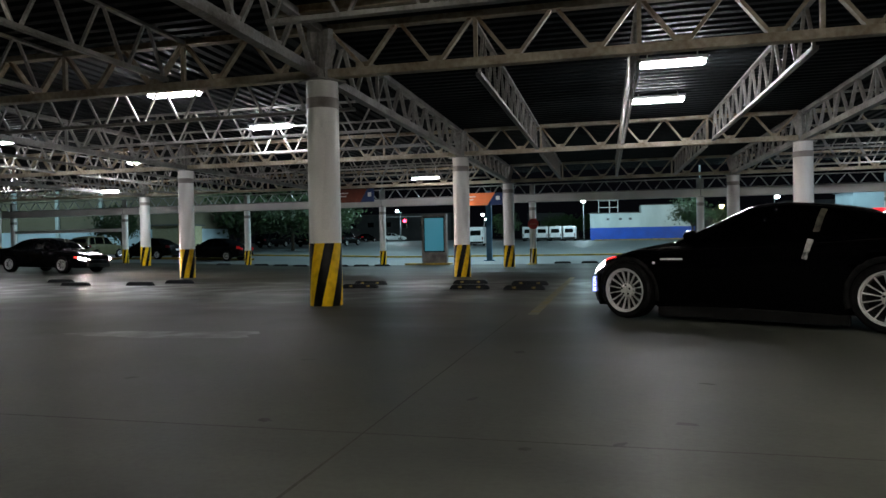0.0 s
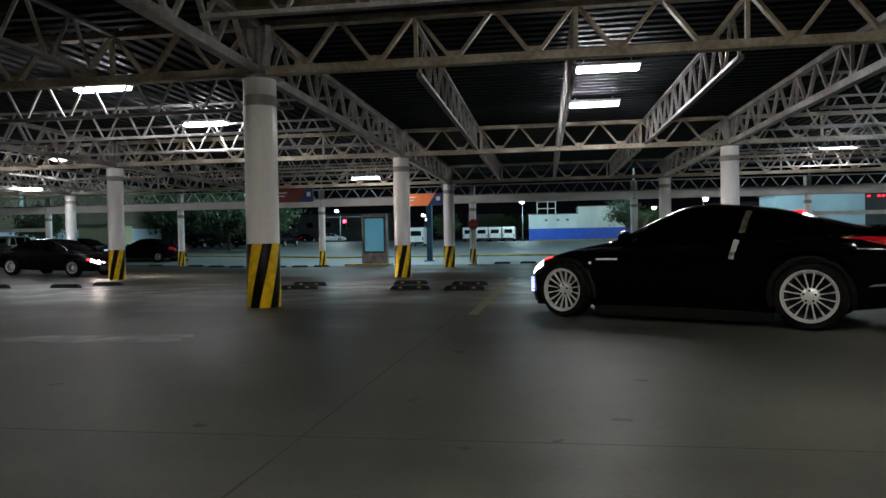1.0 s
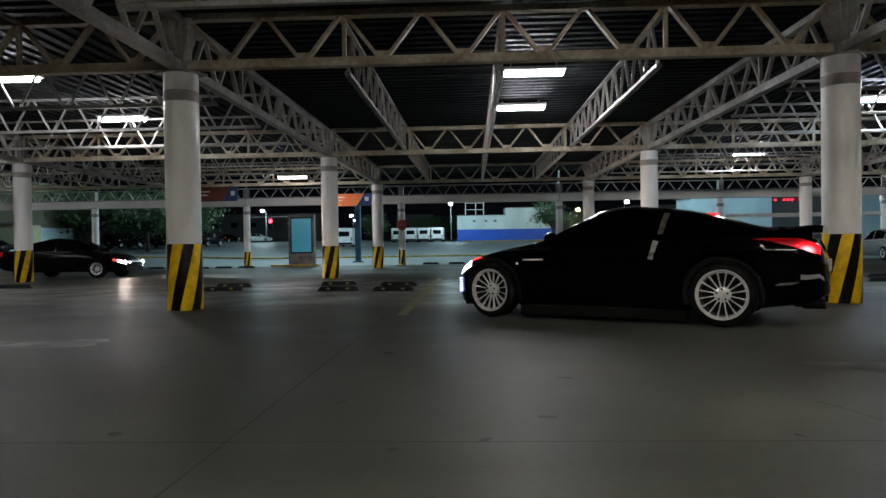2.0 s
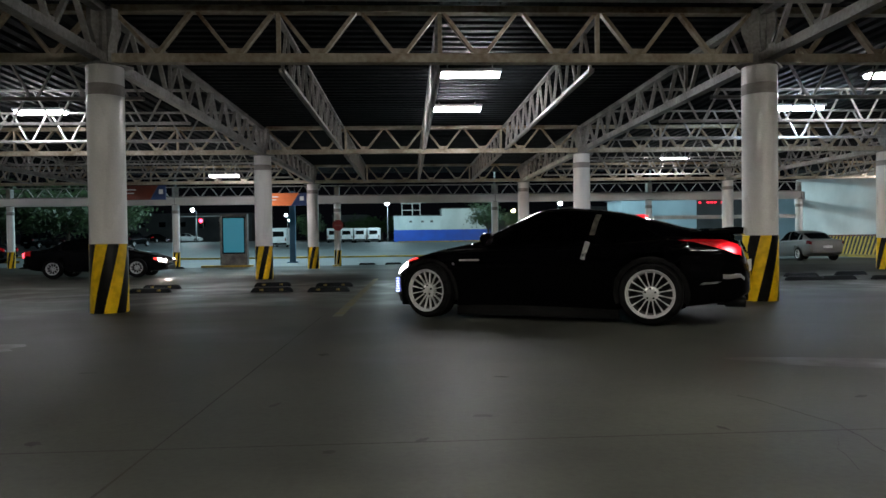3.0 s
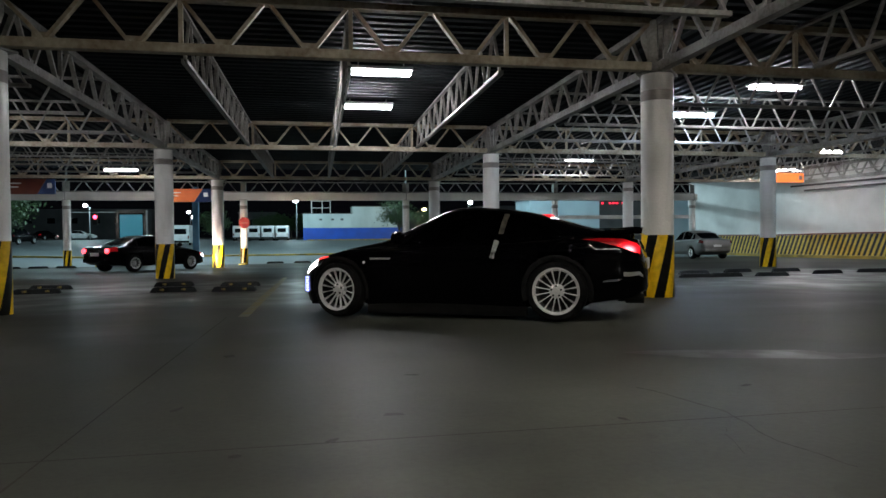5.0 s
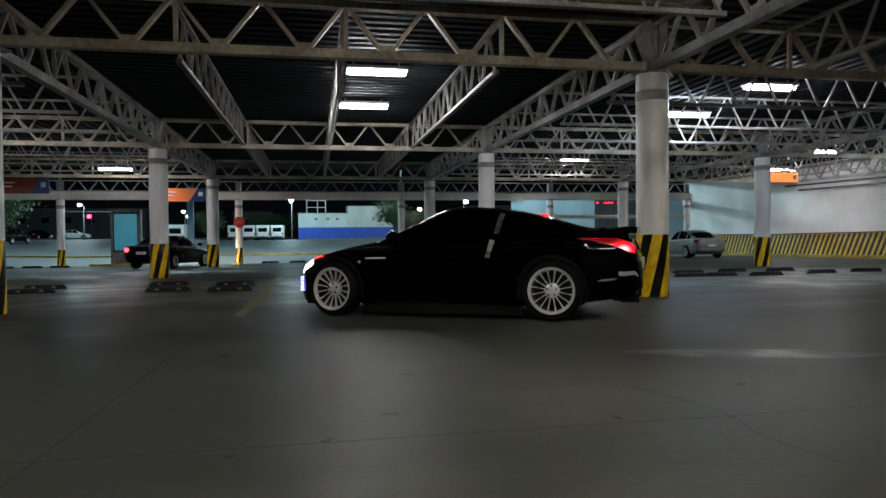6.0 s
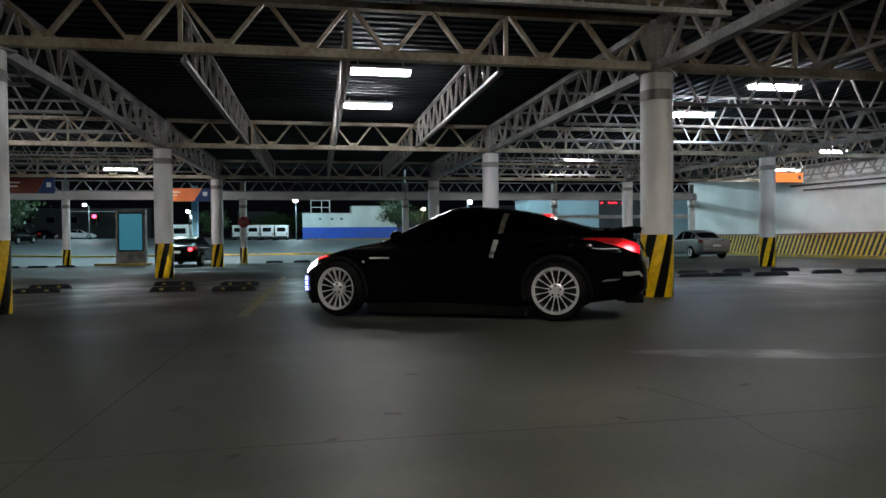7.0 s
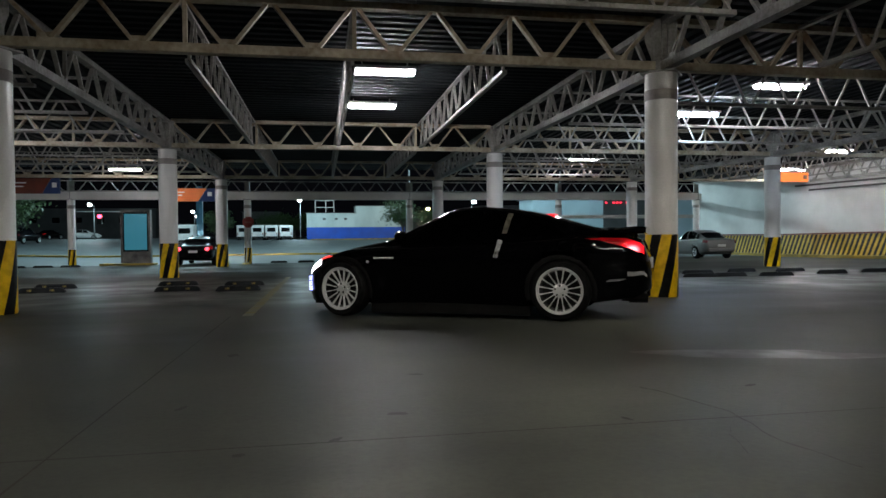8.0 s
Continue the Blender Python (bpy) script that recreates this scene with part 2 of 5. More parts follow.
def blot(name, label, x, y, rx, ry, seed, mat, turn=0.0):
    """An uneven thin spot on the floor."""
    bm = bmesh.new()
    n = 28
    ring = []
    for k in range(n):
        a = 2 * math.pi * k / n
        r = 1 + 0.45 * noise.noise(Vector((1.7 * math.cos(a), 1.7 * math.sin(a), seed))) + 0.2 * noise.noise(Vector((5 * math.cos(a), 5 * math.sin(a), seed + 9)))
        u, v = rx * r * math.cos(a), ry * r * math.sin(a)
        px, py = x + u * math.cos(turn) - v * math.sin(turn), y + u * math.sin(turn) + v * math.cos(turn)
        ring.append(bm.verts.new((px, py, ground_z(px, py) + 0.0035)))
    bm.faces.new(ring)
    tagged(part(name, bm, mat), label, "floor stain", kind="structure")


M["oil"] = worn("oil_stain", (0.014, 0.013, 0.011), (0.032, 0.030, 0.026), (0.35, 0.6), 3)
M["spot"] = worn("dirt_spot", (0.008, 0.007, 0.006), (0.016, 0.014, 0.012), (0.6, 0.8), 9)
for flat in ("oil", "spot", "line", "joint", "rubber"):
    M[flat].node_tree.nodes["Principled BSDF"].inputs["Specular IOR Level"].default_value = 0.1
blot("floor_stain", "dark dried oil stain on the concrete", -4.5, 6.2, 1.15, 0.28, 1.3, M["oil"], 0.1)
blot("floor_stain", "dark dried oil stain on the concrete", 3.2, 4.6, 0.9, 0.22, 4.1, M["oil"], -0.3)
for k, (x, y, a, b) in enumerate(((0.37, 3.39, 0.055, 0.03), (-0.35, 2.85, 0.03, 0.02), (0.05, 2.99, 0.04, 0.02), (-0.75, 3.75, 0.05, 0.02), (-0.7, 5.5, 0.07, 0.04),
                                 (1.45, 3.05, 0.04, 0.015), (-1.7, 3.1, 0.04, 0.03), (0.6, 4.4, 0.05, 0.02), (-2.3, 4.9, 0.06, 0.03), (2.5, 3.6, 0.05, 0.02), (-3.2, 4.0, 0.05, 0.03))):
    blot("dirt_spot", "small dark dirt spot on the concrete", x, y, a, b, 20 + k * 1.7, M["spot"], 0.4 * k)


def crack(points, w=0.006):
    bm = bmesh.new()
    prev = None
    for k, ((xa, ya), (xb, yb)) in enumerate(zip(points, points[1:])):
        for q in range(9):
            f = q / 8
            x, y = xa + (xb - xa) * f, ya + (yb - ya) * f
            x += 0.03 * noise.noise(Vector((x * 6, y * 6, 1)))
            y += 0.03 * noise.noise(Vector((x * 6, y * 6, 5)))
            ww = w * (0.5 + 0.8 * abs(noise.noise(Vector((x * 9, y * 9, 2)))))
            pair = [bm.verts.new((x + s * ww, y + s * ww, ground_z(x, y) + 0.003)) for s in (-1, 1)]
            if prev:
                bm.faces.new((prev[0], pair[0], pair[1], prev[1]))
            prev = pair
    tagged(part("floor_crack", bm, M["joint"]), "thin wandering crack in the concrete", "crack", kind="structure")


crack([(1.85, 3.7), (1.98, 3.25), (2.0, 2.96), (1.92, 2.55), (2.0, 2.2)])
crack([(2.0, 2.96), (1.75, 2.72), (1.7, 2.45)], 0.004)

# ---------------------------------------------------------------- columns
def make_column(r, top, band_h, label, group):
    c = thing("column", label, "column", None, group)
    shaft = part("shaft", turned([(r, band_h), (r, top)], 40), M["column"], c, "", 40)
    part("stripe_band", turned([(r + 0.004, 0.0), (r + 0.006, 0.02), (r + 0.005, band_h - 0.01), (r + 0.001, band_h)], 40), M["stripe"], c, "yellow and black striped column foot", 40)
    part("grime_ring", turned([(r + 0.001, top - 0.42), (r + 0.003, top - 0.41), (r + 0.003, top - 0.27), (r + 0.001, top - 0.26)], 40), M["band"], c, "", 40)
    part("head_plate", boxed(-r - 0.02, r + 0.02, -r - 0.02, r + 0.02, top, top + 0.03, 0.005), M["steel"], c)
    if band_h > 0.9:
        for turn in (0, 90):
            bm = bmesh.new()
            pts = [(-0.15, 0.03), (0.15, 0.03), (0.14, 0.26), (0.24, 0.55), (0.24, 0.80), (-0.24, 0.80), (-0.24, 0.55), (-0.14, 0.26)]
            rot = Matrix.Rotation(radians(turn), 3, "Z")
            sides = [[bm.verts.new(rot @ Vector((x, y, top + z))) for x, z in pts] for y in (-0.05, 0.05)]
            bm.faces.new(sides[0])
            bm.faces.new(list(reversed(sides[1])))
            for k in range(len(pts)):
                q = (k + 1) % len(pts)
                bm.faces.new((sides[0][q], sides[0][k], sides[1][k], sides[1][q]))
            bmesh.ops.recalc_face_normals(bm, faces=bm.faces)
            part("head_bracket", bm, M["steel"], c)
    part("head_stub", boxed(-0.12, 0.12, -0.12, 0.12, top + 0.03, top + 0.86, 0.01), M["steel"], c)
    return c


IS, JS = range(-3, 5), range(-1, 3)
TURNS = {(0, 0): 59.5, (1, 0): 49.4, (0, 1): 53, (2, 1): 48}
made = {}
for i in IS:
    for j in JS:
        x, y = XL + i * DX, Y1 + j * DY
        if x > 24:
            continue
        z = ground_z(x, y)
        m, key = pose(x, y, z, 0, 0, TURNS.get((i, j), 35 * i + 20 * j)), round(z, 2)
        if key in made:
            copy_thing(made[key], m)
        else:
            made[key] = make_column(0.25, COL_TOP - z, 0.98, "white round column with a yellow and black striped foot", "car park columns")
            made[key].matrix_basis = m


# ---------------------------------------------------------------- roof steel
def make_truss(name, span, z0, z1, chord, panels, label, mat, web, ends=0.0, top_ends=0.0, double=False, inset=0.0, slot=0.0):
    """A truss along x, centred on the origin: two chords and a zigzag web."""
    t = thing(name, label, "truss", None, name + "s under the roof")
    h = span / 2
    bw, bh = chord
    if slot:
        # two angles back to back with a slot between them
        for sy in (-1, 1):
            ya, yb = sorted((sy * slot / 2, sy * bw / 2))
            part("bottom_angle", boxed(-h + ends, h - ends, ya, yb, z0, z0 + bh), mat, t)
    else:
        part("bottom_chord", boxed(-h + ends, h - ends, -bw / 2, bw / 2, z0, z0 + bh, 0.006), mat, t)
    part("top_chord", boxed(-h + top_ends, h - top_ends, -bw / 2, bw / 2, z1 - bh * 0.75, z1, 0.006), mat, t)
    a, b = -h + max(ends, 0.25, inset), h - max(ends, 0.25, inset)
    step = (b - a) / panels
    zb, zt = z0 + bh - 0.01, z1 - bh * 0.75 + 0.01
    down = bmesh.new()
    w, d = web
    bar(down, (0.06, 0, zb), (step / 2 - 0.05, 0, zt), d, w, (0, 1, 0))
    me_up = mesh_of("diagonal", down, mat)
    down = bmesh.new()
    bar(down, (step / 2 + 0.05, 0, zt), (step - 0.06, 0, zb), d, w, (0, 1, 0))
    me_down = mesh_of("diagonal", down, mat)
    for k in range(panels):
        put("diagonal", me_up, t, pose(a + k * step, 0, 0))
        put("diagonal", me_down, t, pose(a + k * step, 0, 0))
    if inset:
        for sx in (-1, 1):
            part("end_diagonal", barred((sx * (-a - 0.03), 0, zb), (sx * (h - 0.03), 0, zt), d, w, (0, 1, 0)), mat, t)
    if double:
        post = mesh_of("upright", boxed(-0.03, 0.03, -0.03, 0.03, zb, zt), mat)
        for x in (-span / 4, 0, span / 4):
            put("upright", post, t, pose(x, 0, 0))
        plate = mesh_of("gusset", boxed(-0.11, 0.11, -0.008, 0.008, z0 + bh - 0.02, z0 + bh + 0.09), mat)
        for k in range(panels + 1):
            put("gusset", plate, t, pose(a + k * step, 0.0, 0))
    return t


ROOF = 4.28
CORNER = 20.45        # where the roof's edge turns towards the side wall
x_truss = make_truss("girder", DX - 0.26, 3.42, 4.24, (0.16, 0.13), 7, "rust-streaked white steel truss girder on round columns", M["steel_rust"], (0.105, 0.05), 0, 0, True, 0.55)
y_truss = make_truss("girder", DY - 0.26, 3.40, 4.22, (0.15, 0.14), 9, "grey-white steel truss girder on round columns", M["steel"], (0.07, 0.05), 0, 0, True)
joist_x = make_truss("joist", DX - 0.2, 3.43, 4.20, (0.10, 0.06), 9, "slim white steel roof joist", M["steel"], (0.045, 0.035), 0.35)
joist_y = make_truss("joist", DY - 0.2, 3.43, 4.20, (0.09, 0.06), 10, "slim white steel roof joist", M["steel"], (0.05, 0.03), 0.45, slot=0.035)
used = set()


def along_y(i, j):
    """Joists run along y in every second bay; the row over the driving lane is shifted by one."""
    return (i % 2 == 0) != (j < 0)



def lay(template, m):
    if template.name in used:
        copy_thing(template, m)
    else:
        used.add(template.name)
        template.matrix_basis = m


for i in range(-4, 4):
    for j in JS:
        xc, y = XL + (i + 0.5) * DX, Y1 + j * DY
        if xc < 24:
            lay(x_truss, pose(xc, y, 0))
for i in IS:
    for j in range(-1, 2):
        x = XL + i * DX
        if i == 3:
            x = 24.628      # fixed to the side wall
        if x < 25:
            lay(y_truss, pose(x, Y1 + (j + 0.5) * DY, 0, 0, 0, 90))
for i in range(-4, 3):
    for j in range(-1, 2):
        xc, yc = XL + (i + 0.5) * DX, Y1 + (j + 0.5) * DY
        for q in (-0.25, 0, 0.25):
            if along_y(i, j):
                lay(joist_y, pose(xc + q * DX, yc, 0, 0, 0, 90))
            else:
                lay(joist_x, pose(xc, yc + q * DY, 0))


def ribs(a, b):
    """Corrugation from a to b: (place, height) points."""
    prof = []
    while a < b - 0.01:
        prof += [(a, ROOF), (a + 0.13, ROOF), (a + 0.16, ROOF + 0.055), (a + 0.27, ROOF + 0.055)]
        a += 0.30
    return prof


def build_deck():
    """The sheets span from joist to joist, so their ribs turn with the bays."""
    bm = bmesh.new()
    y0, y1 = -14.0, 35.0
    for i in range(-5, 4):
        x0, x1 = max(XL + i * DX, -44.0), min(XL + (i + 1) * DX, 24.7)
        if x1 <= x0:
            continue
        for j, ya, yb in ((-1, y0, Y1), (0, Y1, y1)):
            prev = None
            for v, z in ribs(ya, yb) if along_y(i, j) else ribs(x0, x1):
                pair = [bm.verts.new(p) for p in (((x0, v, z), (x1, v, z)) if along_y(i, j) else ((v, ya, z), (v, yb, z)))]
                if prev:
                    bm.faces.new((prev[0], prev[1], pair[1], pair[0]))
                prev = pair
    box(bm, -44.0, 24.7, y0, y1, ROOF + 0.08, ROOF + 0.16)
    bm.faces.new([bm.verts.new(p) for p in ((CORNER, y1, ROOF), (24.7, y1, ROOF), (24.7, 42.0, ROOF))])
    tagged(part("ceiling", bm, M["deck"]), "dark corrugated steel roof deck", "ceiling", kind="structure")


build_deck()

bm = boxed(-4.65, 5.75, 8.94, 9.06, 4.15, 4.265, 0.012)
tagged(part("purlin", bm, M["steel_rust"]), "rust-streaked pale steel purlin beside the girder", "purlin", kind="structure")

# edge beam and its slimmer posts towards the yard
bm = boxed(-44, CORNER, EDGE_Y - 0.15, EDGE_Y + 0.15, 2.67, 3.04, 0.01)
bar(bm, (CORNER, EDGE_Y, 2.855), (24.68, 41.55, 2.855), 0.3, 0.37)
tagged(part("edge_beam", bm, M["fascia"]), "long pale concrete edge beam", "beam", kind="structure")
edge_post = None
for k in range(-5, 4):
    x = -3.55 + 7.95 * k
    if x > 24:
        continue
    z = ground_z(x, EDGE_Y)
    if edge_post is None or abs(z - edge_z) > 0.02:
        edge_post, edge_z = make_column(0.17, 2.67 - z, 0.80, "slim white post with a striped foot under the edge beam", "edge posts"), z
        edge_post.matrix_basis = pose(x, EDGE_Y, z, 0, 0, 50 * k)
    else:
        copy_thing(edge_post, pose(x, EDGE_Y, z, 0, 0, 50 * k))
edge_truss = make_truss("edge_truss", 7.9, 3.18, 3.72, (0.08, 0.06), 8, "white steel truss over the edge beam", M["steel"], (0.05, 0.035))
for k in range(-5, 4):
    lay(edge_truss, pose(-3.55 + 7.95 * k - 3.97, EDGE_Y, -0.14))


# ---------------------------------------------------------------- fittings
def make_lamp(drop=0.20, tube="tube", skirt=False):
    l = thing("ceiling_lamp", "lit fluorescent ceiling lamp with white housing" if tube in ("tube", "tube_dim") else "added unseen warm white fluorescent ceiling lamp with white housing" if tube == "tube_warm" else "lit bluish fluorescent ceiling lamp with white housing", "ceiling lamp", None, "ceiling lamps")
    part("housing", boxed(-0.62, 0.62, -0.17, 0.17, -0.005, 0.06, 0.01), M["housing"], l)
    for s in (-0.07, 0.07):
        ob = part("tube", turned([(0.001, -0.585), (0.03, -0.58), (0.036, -0.55), (0.036, 0.55), (0.03, 0.58), (0.001, 0.585)], 12), M[tube], l, "", 60)
        ob.matrix_basis = pose(0, s, -0.047, 0, 90, 0)
    # skirts added out of view to keep the light off nearby steel
    if skirt:
        sides = bmesh.new()
        for a in ((-0.62, 0.62, -0.19, -0.172), (-0.62, 0.62, 0.172, 0.19), (-0.64, -0.622, -0.19, 0.19), (0.622, 0.64, -0.19, 0.19)):
            box(sides, *a, -0.105, 0.05)
        part("light_stop_skirt", sides, M["housing"], l)
    for x in (-0.45, 0.45):
        part("hanger", boxed(x - 0.01, x + 0.01, -0.01, 0.01, 0.07, drop), M["housing"], l)
    return l


lamp_first = make_lamp()
LAMPS = [(1.27, 13.4, 4.14), (1.27, 16.95, 4.14), (10.1, 13.5, 4.14), (10.15, 16.95, 4.14), (-9.0, 12.8, 4.14), (-9.05, 17.2, 4.14),
         (-7.65, 28.6, 3.61), (-17.7, 17.0, 4.14), (-23.2, 27.6, 3.5), (-18.6, 12.8, 4.14), (-28.0, 17.0, 4.14), (-26.6, 25.0, 4.12), (-17.5, 22.8, 4.12),
         (20.5, 13.4, 4.14), (20.5, 17.0, 4.14), (20.6, 24.0, 4.14), (22.4, 29.0, 3.9), (10.9, 27.0, 4.0),
         # unseen lamps added to light faces towards the camera; the outer pair is skirted
         (1.3, 2.6, 4.14), (1.3, -1.5, 4.14), (7.6, 4.6, 4.14), (-7.0, 4.2, 4.14), (1.3, -7.5, 4.14)]
for n, (x, y, z) in enumerate(LAMPS):
    if n == 0:
        lamp_first.matrix_basis = pose(x, y, z)
    elif y < 5:
        make_lamp(0.20, "tube_warm", abs(x - 1.3) > 1).matrix_basis = pose(x, y, z)
    elif x < -4.5 and z > 4.0:
        make_lamp(0.20, "tube_dim").matrix_basis = pose(x, y, z)
    elif n in (3, 14):
        make_lamp(0.20, "tube_cool").matrix_basis = pose(x, y, z)
    elif z > 4.0:
        copy_thing(lamp_first, pose(x, y, z))
    else:
        make_lamp(4.36 - z).matrix_basis = pose(x, y, z)

def sloped(x0, x1, y0, y1, z0, z1):
    """A strip along y that follows the fall of the floor; heights count from the floor."""
    bm = bmesh.new()
    prev = None
    for y in [y0] + [v for v in (33.0,) if y0 < v < y1] + [y1]:
        g = ground_z(20, min(y, 36))
        ring = [bm.verts.new((x, y, g + z)) for x, z in ((x0, z0), (x1, z0), (x1, z1), (x0, z1))]
        if prev:
            for k in range(4):
                bm.faces.new((prev[k], prev[(k + 1) % 4], ring[(k + 1) % 4], ring[k]))
        else:
            bm.faces.new(ring)
        prev = ring
    bm.faces.new(prev)
    bmesh.ops.recalc_face_normals(bm, faces=bm.faces)
    return bm


# side wall with its striped foot
WALL_X = 24.7
tagged(part("wall_east", boxed(WALL_X, WALL_X + 0.25, -14, 41.7, -0.8, 4.4), M["wall"]), "long white rendered wall with scuffs", "wall", kind="structure")
tagged(part("wall_stripe", sloped(WALL_X - 0.006, WALL_X, -14, 41.7, -0.05, 1.14), M["stripe_wall"]), "yellow and black striped foot of the white wall", "wall base", kind="structure")
tagged(part("wall_west", boxed(-44.3, -44, -14, 34, -0.3, 4.4), M["band"]), "plain grey end wall", "wall", kind="structure")
tagged(part("wall_south", boxed(-44.3, 25, -14.3, -14, -0.3, 4.4), M["band"]), "plain grey back wall", "wall", kind="structure")


# ---------------------------------------------------------------- cars
def gloss(m, level):
    m.node_tree.nodes["Principled BSDF"].inputs["Specular IOR Level"].default_value = level
    return m


M.update(
    black_paint=gloss(material("black_car_paint", (0.0012, 0.0012, 0.0015), 0.04, 0.0), 0.13),
    silver_paint=material("silver_car_paint", (0.16, 0.155, 0.145), 0.28, 0.5, coat=0.3),
    white_paint=worn("white_car_paint", (0.62, 0.63, 0.63), (0.74, 0.75, 0.75), (0.25, 0.35), 2, 0, 0),
    grey_paint=gloss(worn("dark_car_paint", (0.002, 0.0022, 0.0025), (0.005, 0.005, 0.0055), (0.15, 0.22), 2, 0.0, 0), 0.06),
    olive_paint=worn("olive_car_paint", (0.07, 0.062, 0.025), (0.10, 0.09, 0.04), (0.35, 0.45), 2, 0, 0),
    glass=gloss(material("tinted_glass", (0.001, 0.001, 0.0012), 0.04), 0.14),
    dark_glass=gloss(material("car_glass", (0.004, 0.005, 0.006), 0.06), 0.2),
    trim=gloss(material("black_trim", (0.004, 0.004, 0.004), 0.5), 0.2),
    tyre=worn("tyre_rubber", (0.004, 0.004, 0.004), (0.009, 0.009, 0.009), (0.8, 0.9), 12, 0, 0.2),
    rim=worn("silver_rim", (0.78, 0.78, 0.77), (0.95, 0.95, 0.94), (0.16, 0.28), 9, 0.5, 0),
    rim_dark=gloss(material("wheel_barrel", (0.006, 0.006, 0.006), 0.5), 0.15),
    chrome=material("chrome", (0.8, 0.8, 0.8), 0.12, 1.0),
    tail=material("lit_tail_lamp", (0.5, 0.01, 0.01), 0.2, 0, (1.0, 0.03, 0.04), 1.6),
    tail_core=material("bright_tail_lamp", (0.8, 0.1, 0.1), 0.2, 0, (1.0, 0.25, 0.28), 6.0),
    brake=material("lit_brake_lamp", (0.8, 0.05, 0.05), 0.2, 0, (1.0, 0.04, 0.06), 7.0),
    beam=material("head_lamp_bulb", (0.9, 0.9, 0.9), 0.3, 0, (1.0, 0.82, 0.72), 8000.0),
    main_beam=material("main_beam_bulb", (0.9, 0.9, 0.9), 0.3, 0, (1.0, 0.80, 0.62), 200000.0),
    tail_glass=material("red_lens", (0.16, 0.004, 0.006), 0.12, 0, (1.0, 0.02, 0.03), 0.12),
    tail_off=material("dark_red_lens", (0.12, 0.006, 0.008), 0.15),
    head=material("lit_head_lamp", (0.8, 0.8, 0.8), 0.2, 0, (1.0, 0.93, 0.96), 13.0),
    head_off=material("clear_lens", (0.55, 0.57, 0.6), 0.08, 0.3),
    amber=material("lit_side_marker", (0.6, 0.02, 0.01), 0.2, 0, (1.0, 0.06, 0.05), 1.6),
    led=material("blue_white_led", (0.5, 0.5, 0.8), 0.3, 0, (0.32, 0.36, 1.0), 5.0),
    bright=material("bright_trim_and_glints", (0.62, 0.62, 0.60), 0.25, 0.2),
    handle=worn("brushed_handle", (0.10, 0.10, 0.10), (0.50, 0.50, 0.48), (0.25, 0.4), 14, 0.3, 0.1),
    pillar=worn("pillar_strip", (0.05, 0.045, 0.035), (0.20, 0.18, 0.145), (0.25, 0.4), 9, 0.2, 0),
    plate=material("plate_white", (0.6, 0.6, 0.58), 0.5),
)


gloss(M["tyre"], 0.05)
rim_p = nodes_of(M["rim"])[1]
rim_p.inputs["Coat Weight"].default_value, rim_p.inputs["Coat Roughness"].default_value = 0.7, 0.06


def glowing_lens():
    """A red lens, brightest round its bulb."""
    m = material("red_lit_lens", (0.30, 0.005, 0.008), 0.12)
    t, p = nodes_of(m)
    c = t.nodes.new("ShaderNodeTexCoord")
    sp = t.nodes.new("ShaderNodeSeparateXYZ")
    t.links.new(c.outputs["Object"], sp.inputs[0])
    dx = calc(t, "MULTIPLY", calc(t, "ADD", sp.outputs["X"], 2.09), 12.5)
    dz = calc(t, "MULTIPLY", calc(t, "SUBTRACT", sp.outputs["Z"], 0.775), 17.0)
    near = calc(t, "POWER", 2.718, calc(t, "MULTIPLY", calc(t, "ADD", calc(t, "MULTIPLY", dx, dx), calc(t, "MULTIPLY", dz, dz)), -1.0))
    t.links.new(calc(t, "ADD", calc(t, "MULTIPLY", near, 6.5), 0.06), p.inputs["Emission Strength"])
    t.links.new(ramp(t, near, [(0.3, (1.0, 0.015, 0.025)), (0.95, (1.0, 0.24, 0.27))]), p.inputs["Emission Color"])
    return m


M["tail_lens"] = glowing_lens()


def section(spec, x):
    """Half a cross-section, from the belly's middle to the roof's middle, at x along the car."""
    v = {k: float(np.interp(x, spec["xs_" + k], spec["vs_" + k])) for k in ("bot", "sho", "wid", "roof", "gw", "rw")}
    w, zb, zs, zr = v["wid"], v["bot"], v["sho"], max(v["roof"], v["sho"] + 0.015)
    g, r = min(v["gw"], w * 0.92), v["rw"]
    k = min((zr - zs) / 0.30, 1.0)
    g2 = g * k + w * 0.86 * (1 - k)
    r2 = r * k + w * 0.62 * (1 - k)
    hgt = zs - zb
    tuck = spec.get("tuck", 0.94)
    return [(0, zb), (w * 0.72, zb), (w * 0.90, zb + 0.02), (w * tuck, zb + 0.07), (w * 0.972, zb + hgt * 0.30), (w * 0.992, zb + hgt * 0.50),
            (w, zb + hgt * 0.68), (w * 0.992, zb + hgt * 0.82), (w * 0.968, zs - 0.035), (w * 0.93, zs - 0.008),
            (g2, zs + 0.008), (g2 * 0.80 + r2 * 0.20, zs + (zr - zs) * 0.26), (g2 * 0.52 + r2 * 0.48, zs + (zr - zs) * 0.58),
            (g2 * 0.18 + r2 * 0.82, zs + (zr - zs) * 0.84), (r2 * 0.94, zs + (zr - zs) * 0.93), (r2 * 0.72, zr - 0.012 * k - 0.002), (r2 * 0.35, zr - 0.003), (0, zr)]


